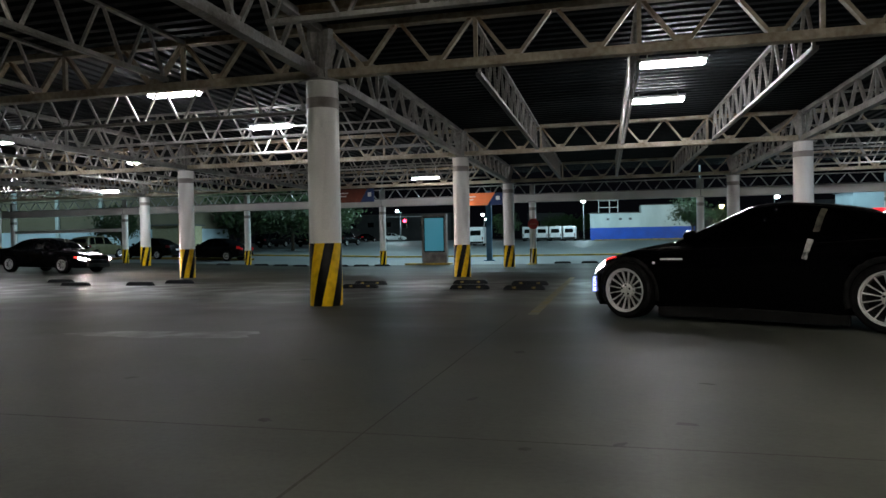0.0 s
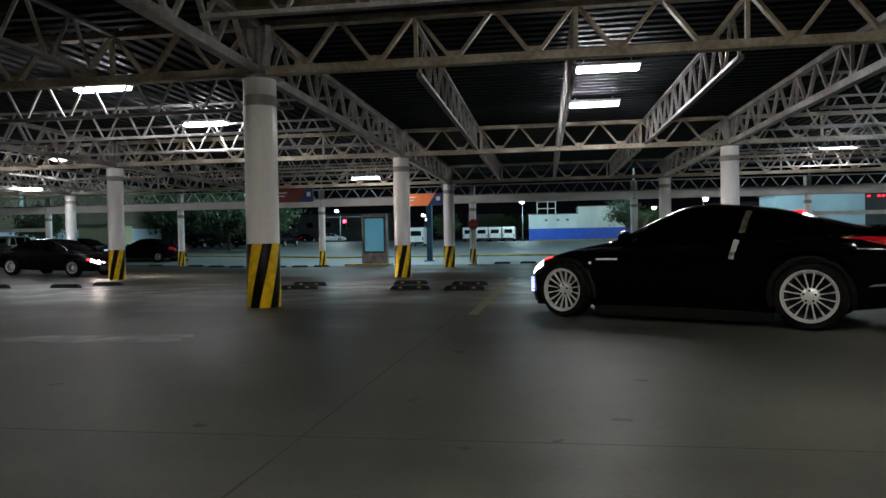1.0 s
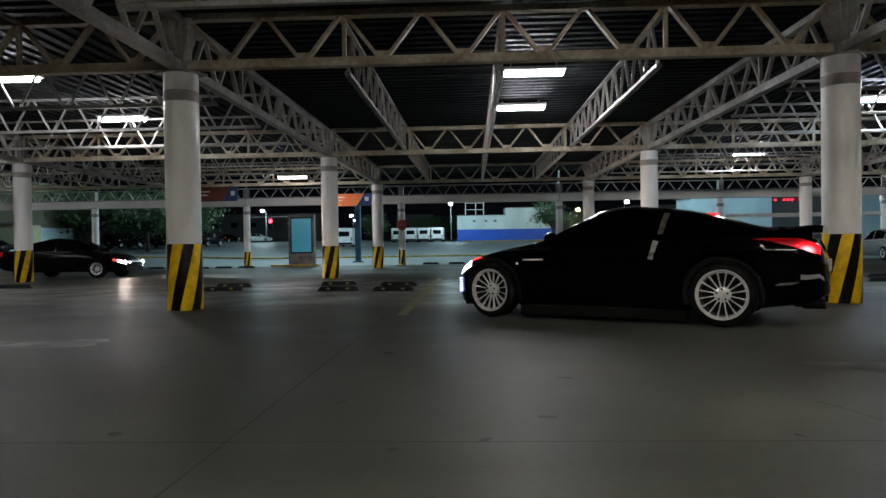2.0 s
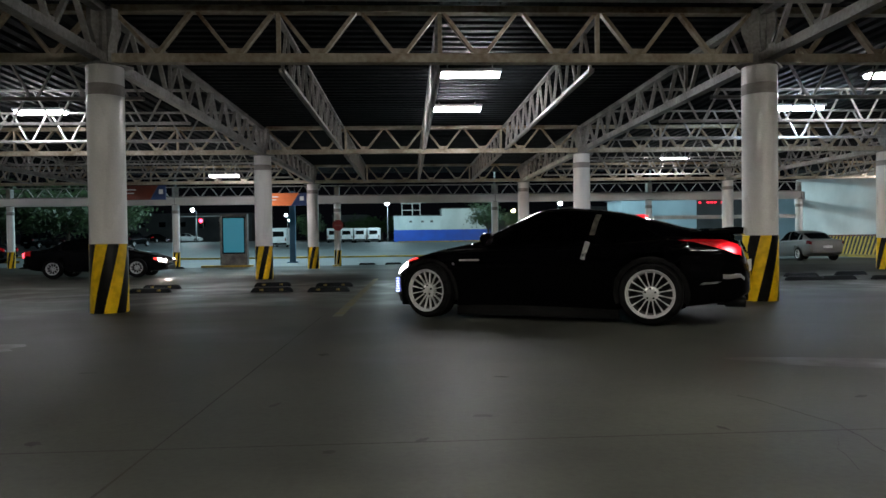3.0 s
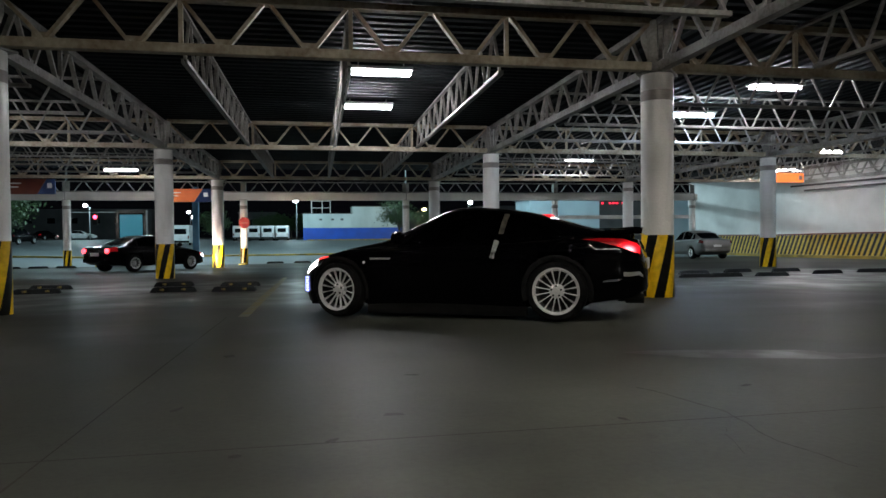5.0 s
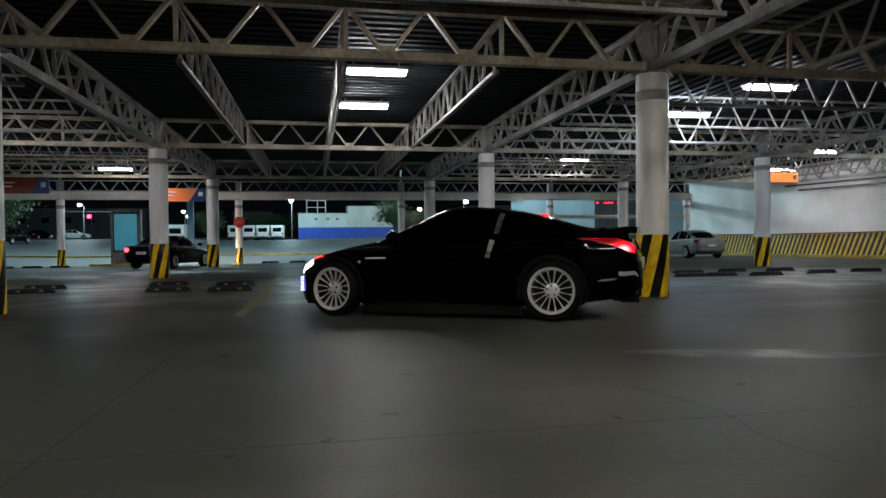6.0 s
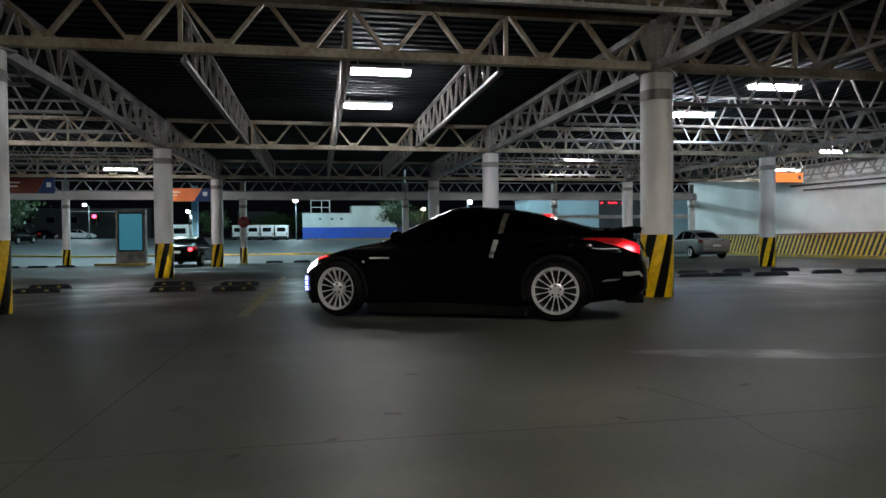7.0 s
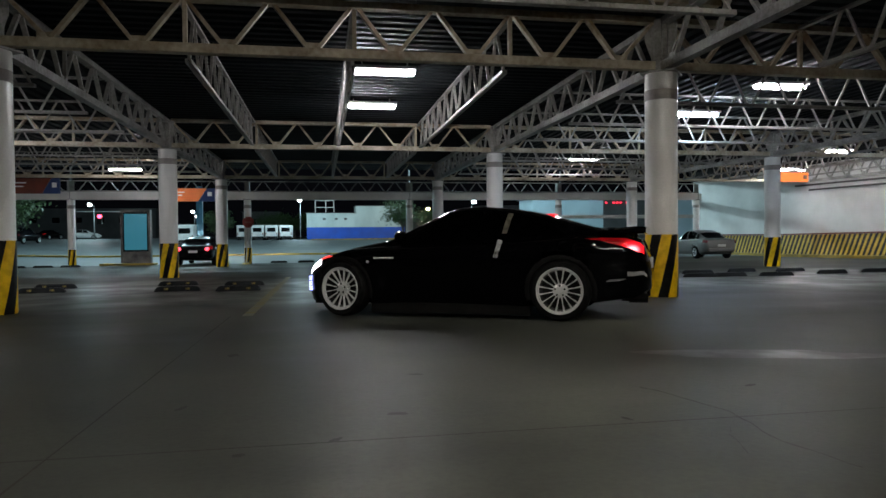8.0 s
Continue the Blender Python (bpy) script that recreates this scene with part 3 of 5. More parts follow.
def body_mesh(spec, step=0.04):
    bm = bmesh.new()
    x0, x1 = spec["tail"], spec["nose"]
    n = int((x1 - x0) / step)
    xs = [x0 + (x1 - x0) * k / n for k in range(n + 1)]
    rings = []
    for x in xs:
        s = section(spec, x)
        full = [(y, z) for y, z in s] + [(-y, z) for y, z in reversed(s[1:-1])]
        ring = []
        for y, z in full:
            for wx in spec["axles"]:
                d = math.hypot(x - wx, z - spec["r"])
                if d < spec["arch"] and abs(y) > 0.5 and z < spec["r"] + spec["arch"]:
                    y = math.copysign(min(abs(y), 0.52), y)
            ring.append(bm.verts.new((x, y, z)))
        rings.append(ring)
    m = len(rings[0])
    for a, b in zip(rings, rings[1:]):
        for k in range(m):
            bm.faces.new((a[k], b[k], b[(k + 1) % m], a[(k + 1) % m]))
    bm.faces.new(rings[0])
    bm.faces.new(list(reversed(rings[-1])))
    bmesh.ops.recalc_face_normals(bm, faces=bm.faces)
    return bm


def patch(spec, x_of, u0, u1, side, lift=0.006, nx=10, nu=6):
    """A panel that follows the body between two ends: x_of(u) gives (rear, front); u counts along the half section."""
    bm = bmesh.new()
    g = []
    for a in range(nu + 1):
        u = u0 + (u1 - u0) * a / nu
        xa, xb = x_of(a / nu)
        row = []
        for b in range(nx + 1):
            x = xa + (xb - xa) * b / nx
            s = section(spec, x)
            k = min(int(u), len(s) - 2)
            f = u - k
            y, z = s[k][0] * (1 - f) + s[k + 1][0] * f, s[k][1] * (1 - f) + s[k + 1][1] * f
            ty, tz = s[k + 1][0] - s[k][0], s[k + 1][1] - s[k][1]
            ln = math.hypot(ty, tz) or 1
            y, z = y + tz / ln * lift, z - ty / ln * lift
            row.append(bm.verts.new((x, y * side, z)))
        g.append(row)
    for p, q in zip(g, g[1:]):
        for b in range(nx):
            f = (p[b], p[b + 1], q[b + 1], q[b])
            bm.faces.new(f if side < 0 else tuple(reversed(f)))
    bmesh.ops.solidify(bm, geom=bm.faces[:], thickness=0.004)
    return bm


def across(spec, x0, x1, u, lift=0.006, nx=10):
    """A pane from side to side over the top of the car, as windscreen or rear window."""
    bm = bmesh.new()
    g = []
    for b in range(nx + 1):
        x = x0 + (x1 - x0) * b / nx
        s = section(spec, x)
        half = []
        for a in range(6):
            uu = u + (17 - u) * a / 5
            k = min(int(uu), 16)
            f = uu - k
            half.append((s[k][0] * (1 - f) + s[k + 1][0] * f, s[k][1] * (1 - f) + s[k + 1][1] * f + lift))
        pts = half + [(-y, z) for y, z in reversed(half[:-1])]
        g.append([bm.verts.new((x, y, z)) for y, z in pts])
    for p, q in zip(g, g[1:]):
        for a in range(len(p) - 1):
            bm.faces.new((p[a], q[a], q[a + 1], p[a + 1]))
    bmesh.ops.recalc_face_normals(bm, faces=bm.faces)
    bmesh.ops.solidify(bm, geom=bm.faces[:], thickness=0.004)
    return bm


def make_wheel(parent, x, side, r, rim_r, width, y, spokes, rim_mat):
    """A wheel whose outer face lies at y; it turns round its own y."""
    w = part("wheel", turned([(rim_r, -width / 2), (r - 0.025, -width / 2 + 0.005), (r, -width / 2 + 0.035), (r, width / 2 - 0.035), (r - 0.025, width / 2 - 0.005),
                              (rim_r + 0.008, width / 2), (rim_r, width / 2 - 0.012)], 48, pose(0, 0, 0, 90, 0, 0), True), M["tyre"], parent, "black tyre on a bright alloy wheel", 35)
    w.matrix_basis = pose(x, side * (y - width / 2), r)
    f = Matrix.Rotation(0 if side < 0 else math.pi, 4, "Z")
    face = -width / 2
    turn = pose(0, 0, 0, 90, 0, 0)     # lathe height runs to -y
    lip = turned([(rim_r + 0.004, width / 2 - 0.004), (rim_r + 0.002, width / 2 + 0.008), (rim_r - 0.014, width / 2 + 0.006), (rim_r - 0.022, width / 2 - 0.02), (rim_r - 0.03, width / 2 - 0.02),
                  (rim_r - 0.03, width / 2 - 0.03), (rim_r - 0.012, width / 2 - 0.03)], 48, f @ turn, True)
    part("rim", lip, rim_mat, w, "", 40)
    part("barrel", turned([(rim_r - 0.012, -width / 2 + 0.02), (rim_r - 0.018, width / 2 - 0.02), (rim_r - 0.03, width / 2 - 0.03), (rim_r - 0.04, -0.01), (0.05, -0.02), (0.001, -0.02)], 40, f @ turn), M["rim_dark"], w, "", 40)
    hub = bmesh.new()
    lathe(hub, [(0.085, width / 2 - 0.10), (0.08, width / 2 - 0.045), (0.06, width / 2 - 0.035), (0.036, width / 2 - 0.035), (0.034, width / 2 - 0.022), (0.001, width / 2 - 0.018)], 24, f @ turn)
    part("hub_cap", hub, rim_mat, w, "", 35)
    nut = mesh_of("wheel_nut", turned([(0.011, 0), (0.011, 0.012), (0.001, 0.014)], 8, turn), M["rim_dark"], None)
    for k in range(5):
        a = 2 * math.pi * k / 5
        put("wheel_nut", nut, w, f @ Matrix.Translation((0.056 * math.sin(a), -(width / 2 - 0.034), 0.056 * math.cos(a))))
    sb = bmesh.new()
    L0, L1 = 0.07, rim_r - 0.02
    d0, d1 = -(width / 2 - 0.045), -(width / 2 - 0.012)
    wa, wb = 0.0085, 0.0115 if spokes > 12 else 0.035
    pts = [(L0, wa, d0), ((L0 + L1) / 2, wa * 0.85, (d0 * 0.55 + d1 * 0.45)), (L1, wb, d1)]
    rings = []
    for l, h, d in pts:
        rings.append([sb.verts.new(c) for c in ((-h, d + 0.03, l), (-h * 0.85, d + 0.007, l), (-h * 0.3, d, l), (h * 0.3, d, l), (h * 0.85, d + 0.007, l), (h, d + 0.03, l))])
    for p, q in zip(rings, rings[1:]):
        for k in range(6):
            sb.faces.new((p[k], p[(k + 1) % 6], q[(k + 1) % 6], q[k]))
    sb.faces.new(rings[0])
    sb.faces.new(list(reversed(rings[-1])))
    bmesh.ops.recalc_face_normals(sb, faces=sb.faces)
    me = mesh_of("spoke", sb, rim_mat)
    for k in range(spokes):
        put("spoke", me, w, f @ Matrix.Rotation(2 * math.pi * (k + 0.5) / spokes, 4, "Y"))
    return w


def arch_lip(spec, wx, side):
    """A rounded lip that edges the wheel arch."""
    bm = bmesh.new()
    n, prev = 26, None
    for k in range(n + 1):
        a = math.pi * (-0.10 + 1.20 * k / n)
        R = spec["arch"] + 0.005
        x, z = wx + R * math.cos(a), spec["r"] + R * math.sin(a)
        s = section(spec, x)
        ys = float(np.interp(z, [p[1] for p in s[1:10]], [p[0] for p in s[1:10]]))
        ring = []
        for q in range(6):
            b = 2 * math.pi * q / 6
            rr = R + 0.03 * math.cos(b)
            ring.append(bm.verts.new((wx + rr * math.cos(a), side * (ys - 0.005 + 0.016 * math.sin(b)), spec["r"] + rr * math.sin(a))))
        if prev:
            for q in range(6):
                bm.faces.new((prev[q], prev[(q + 1) % 6], ring[(q + 1) % 6], ring[q]))
        prev = ring
    bmesh.ops.recalc_face_normals(bm, faces=bm.faces)
    return bm


COUPE = dict(
    nose=1.98, tail=-2.27, axles=(1.325, -1.325), r=0.335, arch=0.365, tuck=0.93,
    xs_bot=[-2.27, -2.1, -1.5, -0.9, 0.9, 1.5, 1.82, 1.98], vs_bot=[0.33, 0.24, 0.16, 0.13, 0.13, 0.15, 0.14, 0.17],
    xs_sho=[-2.27, -2.20, -2.04, -1.5, -0.8, 0.0, 0.8, 1.3, 1.63, 1.83, 1.92, 1.98], vs_sho=[0.62, 0.84, 0.90, 0.92, 0.88, 0.84, 0.83, 0.795, 0.71, 0.60, 0.50, 0.42],
    xs_wid=[-2.27, -2.22, -2.04, -1.65, -1.3, -0.8, 0.0, 0.7, 1.3, 1.58, 1.78, 1.91, 1.98], vs_wid=[0.55, 0.70, 0.82, 0.89, 0.91, 0.885, 0.875, 0.88, 0.90, 0.86, 0.76, 0.62, 0.40],
    xs_roof=[-2.27, -2.18, -1.96, -1.5, -1.1, -0.7, -0.35, -0.1, 0.05, 0.42, 0.80, 1.0, 1.35, 1.7, 1.9, 2.02], vs_roof=[0.64, 0.89, 0.965, 1.08, 1.20, 1.285, 1.32, 1.318, 1.29, 1.12, 0.93, 0.89, 0.82, 0.725, 0.62, 0.46],
    xs_gw=[-2.0, -1.4, -0.6, 0.4, 0.9], vs_gw=[0.55, 0.68, 0.74, 0.74, 0.70], xs_rw=[-2.0, -1.3, -0.3, 0.4, 0.9], vs_rw=[0.42, 0.47, 0.53, 0.52, 0.55])

SEDAN = dict(
    nose=2.40, tail=-2.40, axles=(1.42, -1.36), r=0.325, arch=0.36, tuck=0.95,
    xs_bot=[-2.4, -2.1, -1.4, 1.4, 2.1, 2.4], vs_bot=[0.40, 0.27, 0.2, 0.2, 0.2, 0.26],
    xs_sho=[-2.4, -2.34, -2.2, -1.5, 0.0, 0.9, 1.6, 2.1, 2.3, 2.4], vs_sho=[0.70, 0.92, 0.97, 0.97, 0.92, 0.90, 0.83, 0.72, 0.62, 0.52],
    xs_wid=[-2.4, -2.3, -2.0, -1.3, 0.0, 1.3, 1.9, 2.25, 2.4], vs_wid=[0.62, 0.78, 0.86, 0.90, 0.90, 0.89, 0.84, 0.70, 0.48],
    xs_roof=[-2.4, -2.34, -2.2, -1.75, -1.5, -1.1, -0.6, -0.1, 0.25, 0.65, 1.05, 1.2, 1.7, 2.15, 2.4], vs_roof=[0.72, 0.95, 1.0, 1.035, 1.12, 1.33, 1.44, 1.455, 1.42, 1.24, 1.0, 0.96, 0.88, 0.74, 0.56],
    xs_gw=[-1.8, -1.2, 0.4, 1.1], vs_gw=[0.66, 0.75, 0.76, 0.72], xs_rw=[-1.8, -1.0, 0.2, 1.1], vs_rw=[0.56, 0.58, 0.57, 0.60])

for key in SEDAN:
    if key.startswith("xs_"):
        SEDAN[key] = [v * 0.95 for v in SEDAN[key]]
SEDAN.update(nose=2.28, tail=-2.28, axles=(1.35, -1.29))

SALOON = dict(SEDAN, vs_sho=[v * 0.96 for v in SEDAN["vs_sho"]], vs_roof=[v * 0.945 for v in SEDAN["vs_roof"]])

SUV = dict(SEDAN, nose=2.2, tail=-2.2, axles=(1.3, -1.3), r=0.36, arch=0.40,
    xs_bot=[-2.2, -1.9, 1.9, 2.2], vs_bot=[0.42, 0.28, 0.28, 0.34],
    xs_sho=[-2.2, -2.12, 0.0, 1.0, 1.8, 2.1, 2.2], vs_sho=[0.9, 1.05, 1.02, 1.0, 0.95, 0.84, 0.68],
    xs_wid=[-2.2, -2.1, -1.4, 0, 1.4, 2.0, 2.2], vs_wid=[0.72, 0.84, 0.9, 0.91, 0.9, 0.78, 0.56],
    xs_roof=[-2.2, -2.12, -1.9, -1.2, 0.0, 0.3, 0.95, 1.1, 1.8, 2.2], vs_roof=[0.95, 1.3, 1.62, 1.7, 1.7, 1.62, 1.12, 1.06, 0.98, 0.72],
    xs_gw=[-2.1, 0, 1], vs_gw=[0.76, 0.78, 0.74], xs_rw=[-2.1, 0, 1], vs_rw=[0.62, 0.64, 0.62])


def make_coupe():
    sp, P = COUPE, M["black_paint"]
    car = thing("sports_coupe", "glossy black low sports coupe with bright multi-spoke wheels, lights on", "car")
    body = part("body", body_mesh(sp, 0.03), P, car, "", 38)
    for side in (1, -1):
        part("side_window", patch(sp, lambda a: (-0.62 - 0.05 * a, 0.66 - 0.62 * a), 10.35, 13.3, side), M["glass"], car, "dark tinted door glass")
        part("quarter_window", patch(sp, lambda a: (-1.42 + 0.35 * a, -0.74 - 0.02 * a), 10.5, 13.0, side), M["glass"], car, "dark tinted quarter glass")
        for wx in sp["axles"]:
            part("arch_lip", arch_lip(sp, wx, side), M["tyre"], car, "", 60)
        hl = part("headlight", patch(sp, lambda a: (1.64 + 0.02 * a, 1.86 - 0.08 * a), 7.3, 9.2, side, 0.008), M["head"], car, "lit swept-back headlight")
        part("turn_marker", patch(sp, lambda a: (1.46 + 0.08 * a, 1.66), 8.3, 9.2, side, 0.008, 6, 3), M["amber"], car, "glowing red marker above the headlight")
        part("tail_light", patch(sp, lambda a: (-2.21, -2.10 + 0.52 * (1 - abs(1.5 * a - 1.1))), 7.0, 9.0, side, 0.010, 12, 8), M["tail_lens"], car, "glowing red swept tail light")
        # upright handle at the door's rear edge
        part("door_handle", barred((-0.60, side * 0.872, 0.70), (-0.655, side * 0.845, 0.90), 0.05, 0.03, (0, side, 0)), M["handle"], car, "upright brushed metal door handle")
        part("pillar_trim", patch(sp, lambda a: (-0.70 - 0.05 * a, -0.64 - 0.05 * a), 10.9, 12.9, side, 0.010, 3, 5), M["pillar"], car, "dim grey strip on the door pillar")
        mir = bmesh.new()
        lathe(mir, [(0.001, -0.10), (0.05, -0.09), (0.075, -0.03), (0.075, 0.03), (0.05, 0.075), (0.001, 0.085)], 16, Matrix.Translation((0.52, side * 0.93, 0.95)) @ pose(0, 0, 0, 90, 0, 0))
        m_ob = part("side_mirror", mir, P, car, "", 50)
        part("mirror_stem", barred((0.54, side * 0.80, 0.89), (0.53, side * 0.90, 0.93), 0.05, 0.03), P, m_ob)
        # tucked-in black block stands in for the shade under the sill
        part("sill_shade_block", boxed(-0.975, 0.975, min(side * 0.70, side * 0.80), max(side * 0.70, side * 0.80), 0.04, 0.19, 0.02), M["tyre"], car)
        # the wing's reflected light, put on as a thin bright strip
        part("wing_glint", boxed(0.64, 0.90, min(side * 0.875, side * 0.886), max(side * 0.875, side * 0.886), 0.693, 0.714, 0.004), M["bright"], car, "thin painted glint along the front wing")
        badge = bmesh.new()
        lathe(badge, [(0.022, 0), (0.022, 0.006), (0.012, 0.008)], 16, Matrix.Translation((0.98, side * 0.878, 0.655)) @ pose(0, 0, 0, 90 * (1 if side < 0 else -1), 0, 0))
        part("wing_badge", badge, M["bright"], car, "small round plain badge")
        for k in range(6):
            z = 0.30 + 0.032 * k
            part("led", boxed(1.835, 1.865, min(side * 0.690, side * 0.722), max(side * 0.690, side * 0.722), z, z + 0.016, 0.003), M["led"], car, "blue-white daytime LED in the bumper corner")
        part("exhaust", turned([(0.055, -0.1), (0.055, 0.1), (0.047, 0.1), (0.045, -0.05), (0.001, -0.05)], 20, Matrix.Translation((-2.14, side * 0.50, 0.24)) @ pose(0, 0, 0, 0, -90, 0)), M["rim_dark"], car, "round dark exhaust tip", 40)
        # bumper highlights modelled as pale strips, at the corner and along the crease
        part("rear_highlight", patch(sp, lambda a: (-2.235, -2.04), 4.5, 4.85, side, 0.010, 6, 2), M["bright"], car, "painted highlight strip round the rear bumper corner")
        part("crease_highlight", patch(sp, lambda a: (-2.03 + 0.06 * (1 - a), -1.86 + 0.05 * (1 - a)), 4.15, 4.3, side, 0.008, 5, 2), M["handle"], car, "thin painted highlight on the rear bumper crease")
    part("windscreen", across(sp, 0.06, 0.86, 14.4), M["glass"], car, "dark windscreen")
    part("rear_window", across(sp, -1.75, -0.85, 14.6), M["glass"], car, "dark sloping rear window")
    part("brake_light", boxed(-1.16, -1.02, -0.12, 0.12, 1.185, 1.215, 0.008), M["tail"], car, "small red high brake light")
    wing = bmesh.new()
    rings = []
    for yy, k in ((-0.70, 0.4), (-0.66, 0.9), (-0.4, 1.0), (0.4, 1.0), (0.66, 0.9), (0.70, 0.4)):
        rings.append([wing.verts.new((a, yy, 0.985 + b * k)) for a, b in ((-1.72, -0.01), (-1.90, 0.03), (-2.12, 0.055), (-2.235, 0.045), (-2.23, -0.03), (-1.95, -0.045))])
    for p, q in zip(rings, rings[1:]):
        for k in range(6):
            wing.faces.new((p[k], p[(k + 1) % 6], q[(k + 1) % 6], q[k]))
    wing.faces.new(rings[0])
    wing.faces.new(list(reversed(rings[-1])))
    bmesh.ops.recalc_face_normals(wing, faces=wing.faces)
    sp_ob = part("spoiler", wing, P, car, "black boot spoiler on two feet")
    for y in (-0.5, 0.5):
        part("spoiler_foot", boxed(-2.10, -1.96, y - 0.03, y + 0.03, 0.90, 0.97, 0.01), P, sp_ob)
    part("bumper_lip", boxed(1.60, 1.90, -0.52, 0.52, 0.115, 0.165, 0.02), P, car)
    part("grille", boxed(1.95, 1.988, -0.34, 0.34, 0.24, 0.36, 0.012), M["trim"], car)
    part("rear_diffuser", boxed(-2.20, -1.95, -0.5, 0.5, 0.20, 0.32, 0.02), M["trim"], car)
    part("number_plate", boxed(-2.285, -2.262, -0.2, 0.2, 0.56, 0.68, 0.004), M["plate"], car, "plain pale number plate")
    for wx, wid in ((1.325, 0.24), (-1.325, 0.26)):
        for side in (1, -1):
            w = make_wheel(car, wx, side, 0.335, 0.258, wid, 0.905, 16, M["rim"])
            if wx > 0:
                w.matrix_basis = w.matrix_basis @ Matrix.Rotation(radians(-8), 4, "Z")
    return car


def make_car(name, spec, paint, label, lit=True, spokes=10, brake=True, step=0.06, core="brake"):
    P = M[paint]
    car = thing(name, label, "car")
    part("body", body_mesh(spec, step), P, car, "", 38)
    suv = spec is SUV
    lo, hi = (10.3, 13.4)
    for side in (1, -1):
        if suv:
            wins = ((-1.9, -1.35), (-1.25, -0.35), (-0.25, 0.72))
        else:
            wins = ((-1.45, -1.12), (-1.05, -0.22), (-0.14, 0.78))
        for n, (a, b) in enumerate(wins):
            front, back = n == 2, n == 0
            part("side_window", patch(spec, lambda u, a=a, b=b, front=front, back=back: (a + (0.22 if back else 0) * u, b - (0.5 if front else 0) * u), lo, hi, side), M["dark_glass"], car)
        for wx in spec["axles"]:
            part("arch_lip", arch_lip(spec, wx, side), P, car, "", 60)
        nx, tx = spec["nose"], spec["tail"]
        part("headlight", patch(spec, lambda u: (nx - 0.27, nx - 0.05), 6.4, 8.0, side, 0.008), M["head"] if lit else M["head_off"], car, "lit headlight" if lit else "")
        if lit:
            part("turn_marker", patch(spec, lambda u: (nx - 0.40, nx - 0.29), 6.6, 7.6, side, 0.008), M["amber"], car, "glowing red side marker")
        tl = part("tail_light", patch(spec, lambda u: (tx + 0.05, tx + 0.30), 6.4, 8.7, side, 0.008), M["tail_glass"] if lit else M["tail_off"], car)
        if lit and brake:
            part("lamp_core", turned([(0.001, 0.012), (0.06, 0.01), (0.085, 0.0), (0.085, -0.05)], 20, Matrix.Translation((tx - 0.005, side * 0.62, 0.78)) @ pose(0, 0, 0, 0, -90, 0)), M[core], tl, "glowing red brake lamp", 60)
        part("door_handle", boxed(-0.12, 0.03, min(side * 0.895, side * 0.92), max(side * 0.895, side * 0.92), spec["vs_sho"][2] - 0.12, spec["vs_sho"][2] - 0.09, 0.008), M["chrome"] if not lit else P, car)
        mir = bmesh.new()
        lathe(mir, [(0.001, -0.11), (0.06, -0.09), (0.08, 0), (0.06, 0.08), (0.001, 0.09)], 12, Matrix.Translation((0.70, side * 0.98, spec["vs_sho"][2] + 0.06)) @ pose(0, 0, 0, 90, 0, 0))
        part("side_mirror", mir, P, car, "", 50)
    if suv:
        part("windscreen", across(spec, 0.34, 0.95, 14.3), M["dark_glass"], car)
        part("rear_window", boxed(-2.125, -2.06, -0.6, 0.6, 1.12, 1.5, 0.02), M["dark_glass"], car)
    else:
        part("windscreen", across(spec, 0.28, 1.05, 14.3), M["dark_glass"], car)
        part("rear_window", across(spec, -1.72, -1.08, 14.3), M["dark_glass"], car)
    part("front_bumper", boxed(spec["nose"] - 0.35, spec["nose"] + 0.01, -0.55, 0.55, 0.24, 0.40, 0.03), M["trim"], car)
    part("rear_bumper", boxed(spec["tail"] - 0.02, spec["tail"] + 0.3, -0.66, 0.66, 0.36, 0.52, 0.04), P, car)
    part("number_plate", boxed(spec["tail"] - 0.03, spec["tail"] + 0.02, -0.2, 0.2, 0.60, 0.71, 0.004), M["plate"], car)
    for wx in spec["axles"]:
        for side in (1, -1):
            make_wheel(car, wx, side, spec["r"], 0.205, 0.21, 0.90, spokes, M["rim"])
    return car


def tilt_pose(x, y, heading):
    """A car's pose on the sloping ground. heading: degrees from +x, to the left."""
    h = radians(heading)
    fwd = Vector((math.cos(h), math.sin(h)))
    d = 1.3
    za, zb = ground_z(x + fwd.x * d, y + fwd.y * d), ground_z(x - fwd.x * d, y - fwd.y * d)
    lf = Vector((-fwd.y, fwd.x)) * 0.75
    zl, zr = ground_z(x + lf.x, y + lf.y), ground_z(x - lf.x, y - lf.y)
    pitch, roll = math.degrees(math.atan2(za - zb, 2 * d)), math.degrees(math.atan2(zl - zr, 1.5))
    return Matrix.Translation((x, y, (za + zb) / 2 + 0.003)) @ Matrix.Rotation(h, 4, "Z") @ Matrix.Rotation(radians(-pitch), 4, "Y") @ Matrix.Rotation(radians(roll), 4, "X")


coupe = make_coupe()
# near-side hubs at (0.23, 8.27) front and (2.55, 7.00) rear
ch = math.atan2(8.273 - 6.999, 0.228 - 2.552)
coupe.matrix_basis = tilt_pose((0.228 + 2.552) / 2 + 0.89 * math.sin(ch), (8.273 + 6.999) / 2 - 0.89 * math.cos(ch), math.degrees(ch))

